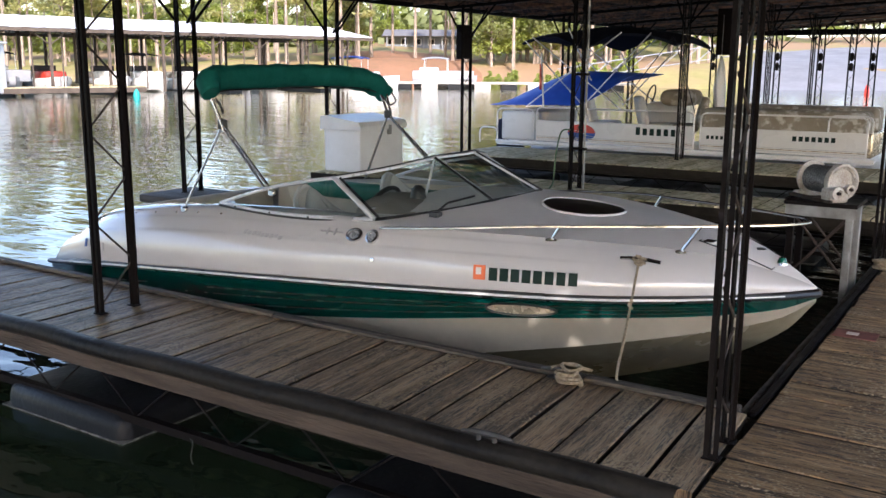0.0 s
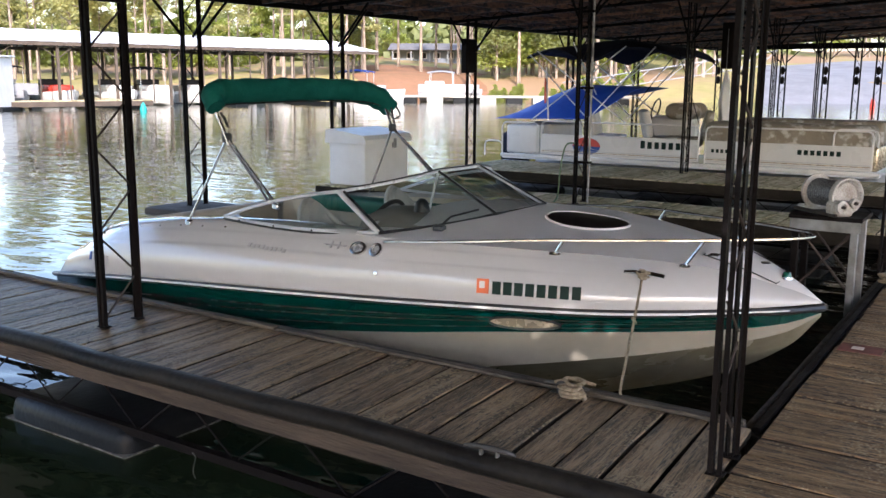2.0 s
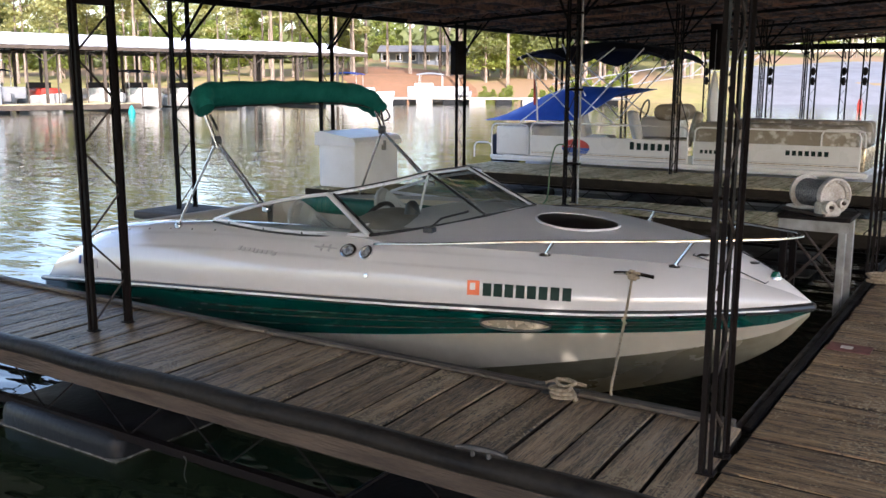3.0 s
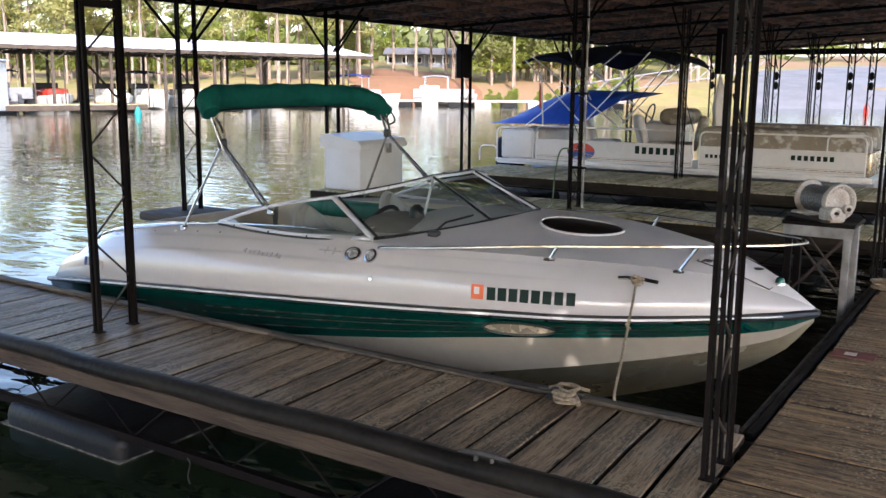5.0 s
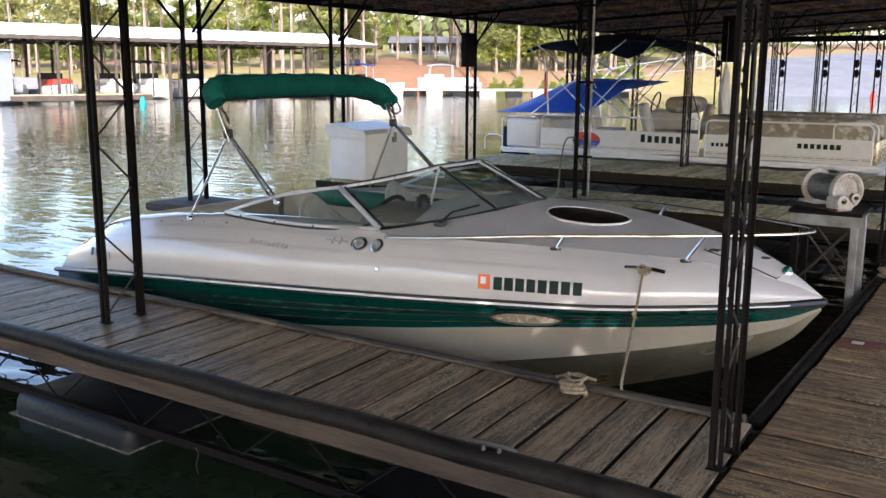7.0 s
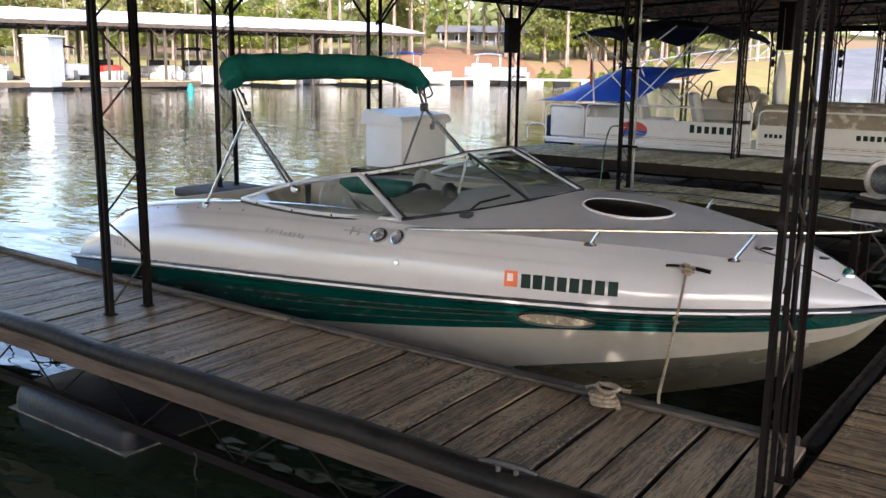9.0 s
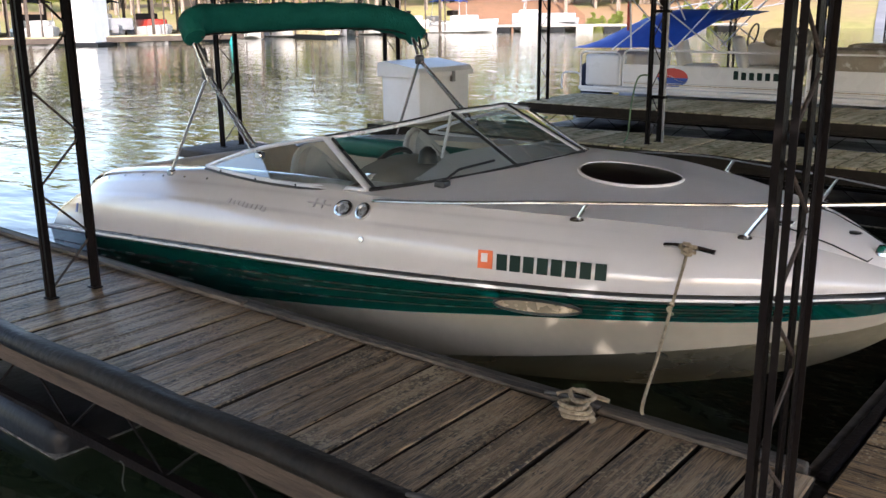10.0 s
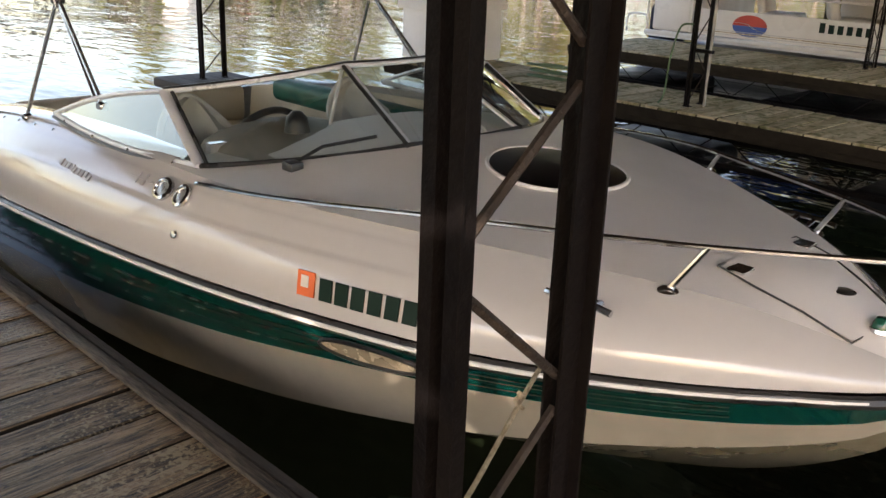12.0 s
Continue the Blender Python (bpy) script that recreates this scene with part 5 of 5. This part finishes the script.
bag = thing("hanging_bag", "pale plastic bag hanging from a roof post", "bag", -4.2, 14.5, 0.72)
bm = bmesh.new()
sweep(bm, [(0, 0, 1.0), (0.01, 0, 0.8), (0, 0.01, 0.4), (0.02, 0, 0.05), (0, 0, 0.0)], lambda t: 0.03 + 0.16 * math.sin(min(1, t * 1.1) * 2.6) ** 2, 12, flat=0.6)
part("bag_body", bm, WHITE_PLASTIC, bag)
part("string", tube([(0, 0, 0.95), (0.0, 0.0, 1.75)], 0.006, 5), GALV, bag)
spk = thing("hanging_box", "dark box strapped high on a roof post", "box", -4.2, 14.7, 1.74)
part("box_body", bx(-0.14, -0.14, 0, 0.14, 0.14, 0.85, 0.02, 2), STEEL, spk)


# ---- the far side of the lake ----
def spot(px, depth, z=0.0):
    """A place so many metres ahead of the walk's start, px metres to its right at depth 1."""
    p = Vector((0.98, -3.07, 0)) + VIEW * depth + SIDE * (px * depth)
    return (p.x, p.y, z)


far = thing("far_dock", "long covered dock with a white metal roof", "dock", -55.9, 31.4, 0.0, -14.8, kind="structure")
FARROOF = mat("white_metal_roof", (0.78, 0.77, 0.76), 0.45, color2=(0.70, 0.68, 0.66), scale=0.4)
RAFTER = mat("brown_rafter", (0.10, 0.075, 0.055), 0.8, color2=(0.06, 0.045, 0.035), scale=2)
bm = bmesh.new()
n = 62
rows = []
for x, z in ((0.0, 3.80), (-6.5, 4.85), (-13.0, 3.80)):
    rows.append([(x, -50 + i * 81 / (n * 4), z + 0.03 * (1 if i % 4 < 2 else 0)) for i in range(n * 4 + 1)])
sheet(bm, rows)
part("roof_sheet", bm, FARROOF, far, smooth=None)
part("eave_fascia", bx(0.0, -50, 3.55, 0.08, 31, 3.80), RAFTER, far)
part("eave_fascia", bx(-13.08, -50, 3.55, -13.0, 31, 3.80), RAFTER, far)
for y in range(-48, 31, 4):
    for x in (-0.3, -6.5, -12.7):
        part("post", bx(x - 0.09, y - 0.09, -0.5, x + 0.09, y + 0.09, 3.75 if x != -6.5 else 4.7), RAFTER, far)
    bm = bmesh.new()
    sweep(bm, [(-0.2, y, 3.6), (-12.8, y, 3.6)], 0.06, 5)
    for k in range(6):
        sweep(bm, [(-0.3 - 2.1 * k, y, 3.6), (-1.35 - 2.1 * k, y, 3.95), (-2.4 - 2.1 * k, y, 3.6)], 0.04, 5)
    part("truss", bm, RAFTER, far)
    for d in (-1.2, 1.2):
        part("knee_brace", tube([(-0.3, y, 2.7), (-0.3, y + d, 3.6)], 0.045, 5), RAFTER, far)
part("walkway", bx(-12.5, -50, -0.30, -11.0, 31, 0.05, 0.03), PLANK_GREY, far)
part("front_walkway", bx(1.2, -7, -0.22, 3.1, 9, 0.0, 0.03), PLANK_GREY, far, "low weathered front walkway")
part("front_beam", bx(3.11, -7, -0.40, 3.2, 9, -0.06, 0.02), RAFTER, far)
for y in range(-47, 31, 2):
    part("slim_post", bx(-1.0, y - 0.04, -0.3, -0.92, y + 0.04, 3.6), RAFTER, far)
for y in range(-48, 31, 8):
    part("finger", bx(-12.0, y - 0.6, -0.30, 3.0, y + 0.6, 0.0, 0.03), PLANK_GREY, far)
    part("float_body", bx(-12.0, y - 0.5, -0.7, 2.9, y + 0.5, -0.3), FLOAT, far)


def small_boat(x, y, rz, body, label, top=None, length=6.0, kind="cruiser"):
    """A moored boat: pointed hull, cabin with windows, windshield, and a top on posts."""
    ob = thing("moored_boat", label, "boat", x, y, WATER_Z, rz, group="boats along the far shore")
    bm = bmesh.new()
    sts = ((-0.5, 1.0), (-0.2, 1.12), (0.15, 1.1), (0.35, 0.75), (0.46, 0.3), (0.5, 0.02))
    rows = []
    for w_, z_ in ((0.0, -0.2), (0.75, 0.05), (1.0, 0.75), (0.92, 0.95), (0.0, 1.02)):
        rows.append([(a * length * (1 if z_ > 0.5 else 0.95), b * w_, z_ + max(0, a) * 0.35) for a, b in sts])
    sheet(bm, rows)
    sheet(bm, [[(p[0], -p[1], p[2]) for p in r] for r in rows])
    bm.faces.new([bm.verts.new(p) for p in [r[0] for r in rows] + [(r[0][0], -r[0][1], r[0][2]) for r in rows[::-1]]])
    part("hull", bm, body, ob)
    if kind == "pontoon":
        part("fence", bx(-0.5 * length, -1.1, 0.8, 0.45 * length, 1.1, 1.6, 0.05), body, ob)
        part("bench", bx(-0.4 * length, -0.8, 1.3, -0.1 * length, 0.8, 1.9, 0.1), VINYL, ob)
    else:
        part("cabin", bx(-0.10 * length, -0.8, 0.9, 0.22 * length, 0.8, 1.5, 0.15, 2), RED if label.startswith("red") else WHITE_PANEL, ob)
        part("windshield", bx(-0.14 * length, -0.82, 1.45, -0.06 * length, 0.82, 1.9, 0.05), SMOKED, ob, "dark windshield")
        part("cockpit_bench", bx(-0.42 * length, -0.8, 0.9, -0.3 * length, 0.8, 1.45, 0.08), VINYL, ob)
    if top:
        bmt = bmesh.new()
        sheet(bmt, [[(-0.36 * length + 0.42 * length * i / 6, -1.05 + 2.1 * j / 4, 2.75 + 0.14 * math.sin(math.pi * i / 6) - 0.10 * abs(j / 2 - 1) ** 2) for j in range(5)] for i in range(7)], 0.05)
        part("canopy", bmt, top, ob)
        for a in (-0.34, 0.04):
            for s in (-1, 1):
                part("canopy_post", tube([(a * length, s * 1.0, 1.0), (a * length * 0.9, s * 0.98, 2.75)], 0.025, 5), ALU, ob)


BERTHS = ((2.0, NAVY, "pontoon", "white pontoon boat with a dark canopy"), (5.2, None, "cruiser", "red and white speedboat under the far roof"),
          (9.5, None, "cruiser", "white cruiser under the far roof"), (12.5, NAVY, "cruiser", "white cruiser with a dark canopy"),
          (16.0, None, "cruiser", "white runabout under the far roof"), (20.0, None, "pontoon", "white pontoon boat under the far roof"),
          (24.0, None, "cruiser", "white cruiser under the far roof"), (27.5, None, "cruiser", "white cruiser under the far roof"),
          (-2.5, NAVY, "cruiser", "white boat with a dark canopy"), (-6.5, NAVY, "pontoon", "white pontoon boat with a dark canopy"), (-11.0, None, "cruiser", "white boat under the far roof"))
for i, (y, t, k, lb) in enumerate(BERTHS):
    m = GREY_PANEL if k == "pontoon" else WHITE_PANEL
    q = far.matrix_basis @ Vector((-4.6, y, 0))
    small_boat(q.x, q.y, -14.8 + 4 * math.sin(i), m, lb, t, 6.5, k)
x, y, _ = spot(-0.085, 84)
small_boat(x, y, 20, WHITE_PANEL, "white boat with a bright blue canopy", BLUE_TARP, 7.0)
x, y, _ = spot(0.004, 88)
small_boat(x, y, 30, GREY_PANEL, "white pontoon boat on the long dock", GREY_PANEL, 6.0, "pontoon")
DOCK_PALE = mat("weathered_concrete", (0.40, 0.375, 0.33), 0.85, color2=(0.28, 0.26, 0.22), scale=0.8, amount=0.6, fine=0.6)
low = thing("long_dock", "low pale concrete dock along the far shore", "dock", *spot(0.01, 87, 0.0), rz=32, kind="structure")
part("dock_deck", bx(-13, -1.0, -0.15, 17, 1.0, 0.05, 0.02), DOCK_PALE, low, "pale weathered deck")
for i in range(12):
    part("dock_float", bx(-12.5 + i * 2.45, -1.03, -0.62, -11.0 + i * 2.45, 1.0, -0.16, 0.03), FLOAT if i % 2 else DOCK_PALE, low)
shed = thing("dock_shed", "white sided shed at the far dock's edge", "shed", *spot(-0.487, 57, -0.35), rz=30)
part("wall", bx(-0.8, -0.9, 0, 0.8, 0.9, 3.0, 0.03), WHITE_PLASTIC, shed)
part("roof", bx(-0.95, -1.05, 3.0, 0.95, 1.05, 3.12, 0.03), FARROOF, shed)
part("float_body", bx(-1.1, -1.2, -0.5, 1.1, 1.2, -0.01, 0.05), FLOAT, shed)
buoy = thing("buoy", "teal cone buoy floating on the lake", "buoy", *spot(-0.327, 58, WATER_Z))
part("cone", lathe(bmesh.new(), [(0.20, -0.1), (0.22, 0.10), (0.13, 0.40), (0.03, 0.52)], 12), mat("teal_plastic", (0.01, 0.32, 0.30), 0.5), buoy)

gang = thing("gangway", "white truss gangway down to the docks", "gangway", *spot(0.235, 82, 0.0), rz=20)
for s in (-0.7, 0.7):
    bm = bmesh.new()
    sweep(bm, [(-9, s, 0.2), (9, s, 3.0)], 0.045, 5)
    sweep(bm, [(-9, s, 1.3), (9, s, 4.1)], 0.045, 5)
    for k in range(12):
        a = -9 + k * 1.5
        sweep(bm, [(a, s, 0.2 + (a + 9) * 0.1556), (a + 1.5, s, 1.3 + (a + 10.5) * 0.1556)], 0.03, 5)
    part("side_truss", bm, GREY_PANEL, gang)
part("deck", bx(-9, -0.7, -0.06, 9, 0.7, 0.0, m=pose(0, 0, 1.6, 0, -8.85, 0)), PLANK_GREY, gang)

CONCRETE = mat("pale_concrete", (0.20, 0.195, 0.20), 0.9, color2=(0.14, 0.14, 0.15), scale=0.3, amount=0.5, fine=0.6, bump=0.2)
bm = bmesh.new()
rows = []
for i in range(15):
    d = 76 + i * 5
    rows.append([(*spot(0.33 + 0.022 * j + 0.0005 * i, d)[:2], shore_height(*spot(0.33 + 0.022 * j, d)[:2]) + 0.12) for j in range(13)])
sheet(bm, rows)
solid("boat_ramp", bm, CONCRETE, "pale concrete boat ramp rising from the lake", "ramp", kind="structure", smooth=60)
marker = thing("red_buoy", "small red marker on the ramp's edge", "buoy", *spot(0.457, 76, WATER_Z))
part("body", lathe(bmesh.new(), [(0.2, -0.1), (0.2, 0.3), (0.1, 0.75), (0.0, 0.8)], 10), RED, marker)


def house(px, depth, z):
    ob = thing("house", "grey lakeside house with white windows and porch", "house", *spot(px, depth, z), rz=28)
    ob.scale = (0.95, 0.85, 0.62)
    siding = mat("grey_siding", (0.24, 0.26, 0.30), 0.8, color2=(0.18, 0.20, 0.23), scale=0.8, stretch=(0.2, 0.2, 8))
    part("wall", bx(-9, 0, -2, 9, 7, 3.2), siding, ob)
    bm = bmesh.new()
    prof = [(-0.9, 3.0), (-0.9, 3.2), (3.5, 5.2), (7.9, 3.2), (7.9, 3.0)]
    sheet(bm, [[(x, a, b) for a, b in prof] for x in (-9.6, 9.6)])
    for x in (-9.6, 9.6):
        bm.faces.new([bm.verts.new((x, a, b)) for a, b in prof])
    part("roof", bm, mat("grey_shingle", (0.16, 0.15, 0.15), 0.9, color2=(0.11, 0.105, 0.10), scale=2), ob)
    for i in range(7):
        x = -8 + i * 2.5
        w = part("window", bx(x - 0.65, -0.06, 0.7, x + 0.65, -0.003, 2.5, 0.02), WHITE_PLASTIC, ob, "white framed window")
        part("pane", bx(x - 0.5, -0.09, 0.85, x + 0.5, -0.064, 2.35), SMOKED, w)
    for i in range(6):
        part("porch_post", bx(-8.5 + i * 3.4 - 0.1, -2.2, -1.5, -8.5 + i * 3.4 + 0.1, -2.0, 3.0), GREY_PANEL, ob)
    part("porch_roof", bx(-9.4, -2.5, 3.0, 9.4, -0.05, 3.15), RAFTER, ob)


house(-0.008, 165, 4.6)

CLAY = mat("red_clay", (0.30, 0.15, 0.085), 0.95, color2=(0.22, 0.13, 0.075), scale=0.25, amount=0.6, fine=0.8, bump=0.5, bump_scale=3, spec=0.1)
bm = bmesh.new()
sheet(bm, [[(*spot(-0.095 + 0.012 * j + 0.008 * math.sin(i * 1.3 + j), 99 + 4 * i)[:2], shore_height(*spot(-0.095 + 0.012 * j + 0.008 * math.sin(i * 1.3 + j), 99 + 4 * i)[:2]) + 0.15) for j in range(12)] for i in range(11)])
solid("clay_bank", bm, CLAY, "bare red clay bank below the house", "bank", kind="structure", smooth=60)

# ---- trees ----
BARK = mat("pine_bark", (0.40, 0.32, 0.25), 0.95, color2=(0.11, 0.08, 0.06), scale=1.5, stretch=(3, 3, 0.6), bump=0.8, bump_scale=8)
PINE = leaf_mat("pine_needles", (0.36, 0.35, 0.14), (0.20, 0.215, 0.085))
FRESH = leaf_mat("spring_leaves", (0.27, 0.31, 0.06), (0.16, 0.20, 0.045))
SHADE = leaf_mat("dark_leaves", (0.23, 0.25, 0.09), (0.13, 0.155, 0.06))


def tree_meshes(seed, height, pine):
    rnd = random.Random(seed)
    bm = bmesh.new()
    lean = (rnd.uniform(-0.4, 0.4), rnd.uniform(-0.4, 0.4))
    sweep(bm, [(lean[0] * t * t, lean[1] * t * t, height * t) for t in (0, 0.15, 0.35, 0.6, 0.85, 1.0)], lambda t: 0.26 * (1 - t) + 0.04, 8)
    tips = []
    low = 0.42 if pine else 0.18
    for i in range(26 if pine else 34):
        t = low + (0.97 - low) * rnd.random()
        a = rnd.uniform(0, 6.283)
        r = (1.15 - t) * height * (0.30 if pine else 0.42) * rnd.uniform(0.5, 1.1)
        z = height * t
        o = (lean[0] * t * t, lean[1] * t * t, z)
        e = (o[0] + r * math.cos(a), o[1] + r * math.sin(a), z + r * rnd.uniform(-0.05, 0.45))
        sweep(bm, [o, between(o, e, 0.5, 0.15), e], lambda q: 0.06 * (1 - q) + 0.015, 5)
        tips += [(between(o, e, q), 0.35 + 0.08 * r) for q in (0.55, 0.8, 1.0)]
    trunk = finish(bm, "trunk", BARK, 60)
    vs, fs = [], []
    for (c, s) in tips:
        for k in range(26):
            p = Vector(c) + Vector((rnd.gauss(0, 1) * s, rnd.gauss(0, 1) * s, rnd.gauss(0, 0.55) * s))
            u = Vector((rnd.gauss(0, 1), rnd.gauss(0, 1), rnd.gauss(0, 0.6))).normalized()
            w = u.cross(Vector((rnd.gauss(0, 1), rnd.gauss(0, 1), rnd.gauss(0, 1)))).normalized()
            g = rnd.uniform(0.22, 0.48)
            b = len(vs)
            vs += [p - u * g, p + w * g * 0.45, p + u * g, p - w * g * 0.45]
            fs.append((b, b + 1, b + 2, b + 3))
    me = bpy.data.meshes.new("crown")
    me.from_pydata([tuple(v) for v in vs], [], fs)
    me.materials.append(PINE if pine else (FRESH if seed % 3 else SHADE))
    return trunk, me


KINDS = [(tree_meshes(s, h, p), p) for s, h, p in ((1, 22, True), (2, 26, True), (3, 19, True), (4, 12, False), (5, 9, False), (6, 14, False), (7, 10, False))]


def tree(x, y, k, scale, rz):
    (trunk, crown), pine = KINDS[k]
    ob = thing("pine_tree" if pine else "leafy_tree", "tall pine with a bare lower trunk" if pine else "leafy tree in fresh spring green", "tree", x, y, shore_height(x, y) - 0.2, rz, group="trees on the far shore")
    ob.scale = (scale, scale, scale)
    for nm, me in (("trunk", trunk), ("crown", crown)):
        o = new(nm, me)
        o.parent = ob


rnd = random.Random(11)
for i in range(240):
    d = 122 + 85 * rnd.random() ** 1.2
    px = -0.62 + 1.12 * rnd.random()
    if 0.33 < px < 0.65 and d < 175:
        continue
    if -0.09 < px < 0.045 and d < 172:
        continue
    x, y, _ = spot(px, d)
    tree(x, y, rnd.choice((0, 1, 2, 3, 5, 3, 5)), rnd.uniform(0.6, 0.85) * (0.86 if px < -0.33 else 1), rnd.uniform(0, 360))
for i in range(46):
    px = rnd.uniform(-0.6, 0.30)
    x, y, _ = spot(px, rnd.uniform(108, 122))
    if -0.07 < px < 0.025 and i % 3:
        continue
    tree(x, y, rnd.choice((0, 1, 2)), rnd.uniform(0.65, 0.9) * (0.86 if px < -0.33 else 1), rnd.uniform(0, 360))
for i in range(40):
    px = rnd.uniform(0.045, 0.22)
    x, y, _ = spot(px, 100 + 6 * rnd.random() + (14 if i % 4 == 0 else 0))
    tree(x, y, rnd.choice((3, 5)) if i % 4 == 0 else rnd.choice((4, 6)), rnd.uniform(0.6, 0.8) if i % 4 == 0 else rnd.uniform(0.14, 0.26), rnd.uniform(0, 360))
for px, d in ((-0.075, 128), (-0.052, 136), (-0.028, 126), (-0.012, 140), (0.004, 131), (0.012, 122), (0.030, 127), (0.042, 138)):
    x, y, _ = spot(px, d)
    tree(x, y, rnd.choice((0, 1)), rnd.uniform(0.75, 0.95), rnd.uniform(0, 360))
for i in range(70):
    a = rnd.uniform(0, 6.283)
    d = rnd.uniform(150, 210)
    x, y = d * math.cos(a), d * math.sin(a)
    if x * VIEW.x + y * VIEW.y > 60:
        continue
    tree(x, y, rnd.choice((0, 1, 3, 5)), rnd.uniform(0.9, 1.2), 0)
undergrowth = bmesh.new()
for i in range(900):
    px = rnd.uniform(-0.65, 0.34)
    d = rnd.uniform(165, 225)
    if -0.09 < px < 0.05 and d < 185:
        continue
    x, y, _ = spot(px, d)
    s = rnd.uniform(2.0, 5.0)
    z = shore_height(x, y)
    for k in range(26):
        p = Vector((x + rnd.gauss(0, s * 0.6), y + rnd.gauss(0, s * 0.6), z + abs(rnd.gauss(0, s * 0.8))))
        u = Vector((rnd.gauss(0, 1), rnd.gauss(0, 1), rnd.gauss(0, 1))).normalized() * 0.9
        w = u.orthogonal() * 0.7
        undergrowth.faces.new([undergrowth.verts.new(q) for q in (p - u, p + w, p + u, p - w)])
solid("undergrowth", undergrowth, SHADE, "mixed green undergrowth between the far trees", "bushes", kind="stuff", smooth=None)


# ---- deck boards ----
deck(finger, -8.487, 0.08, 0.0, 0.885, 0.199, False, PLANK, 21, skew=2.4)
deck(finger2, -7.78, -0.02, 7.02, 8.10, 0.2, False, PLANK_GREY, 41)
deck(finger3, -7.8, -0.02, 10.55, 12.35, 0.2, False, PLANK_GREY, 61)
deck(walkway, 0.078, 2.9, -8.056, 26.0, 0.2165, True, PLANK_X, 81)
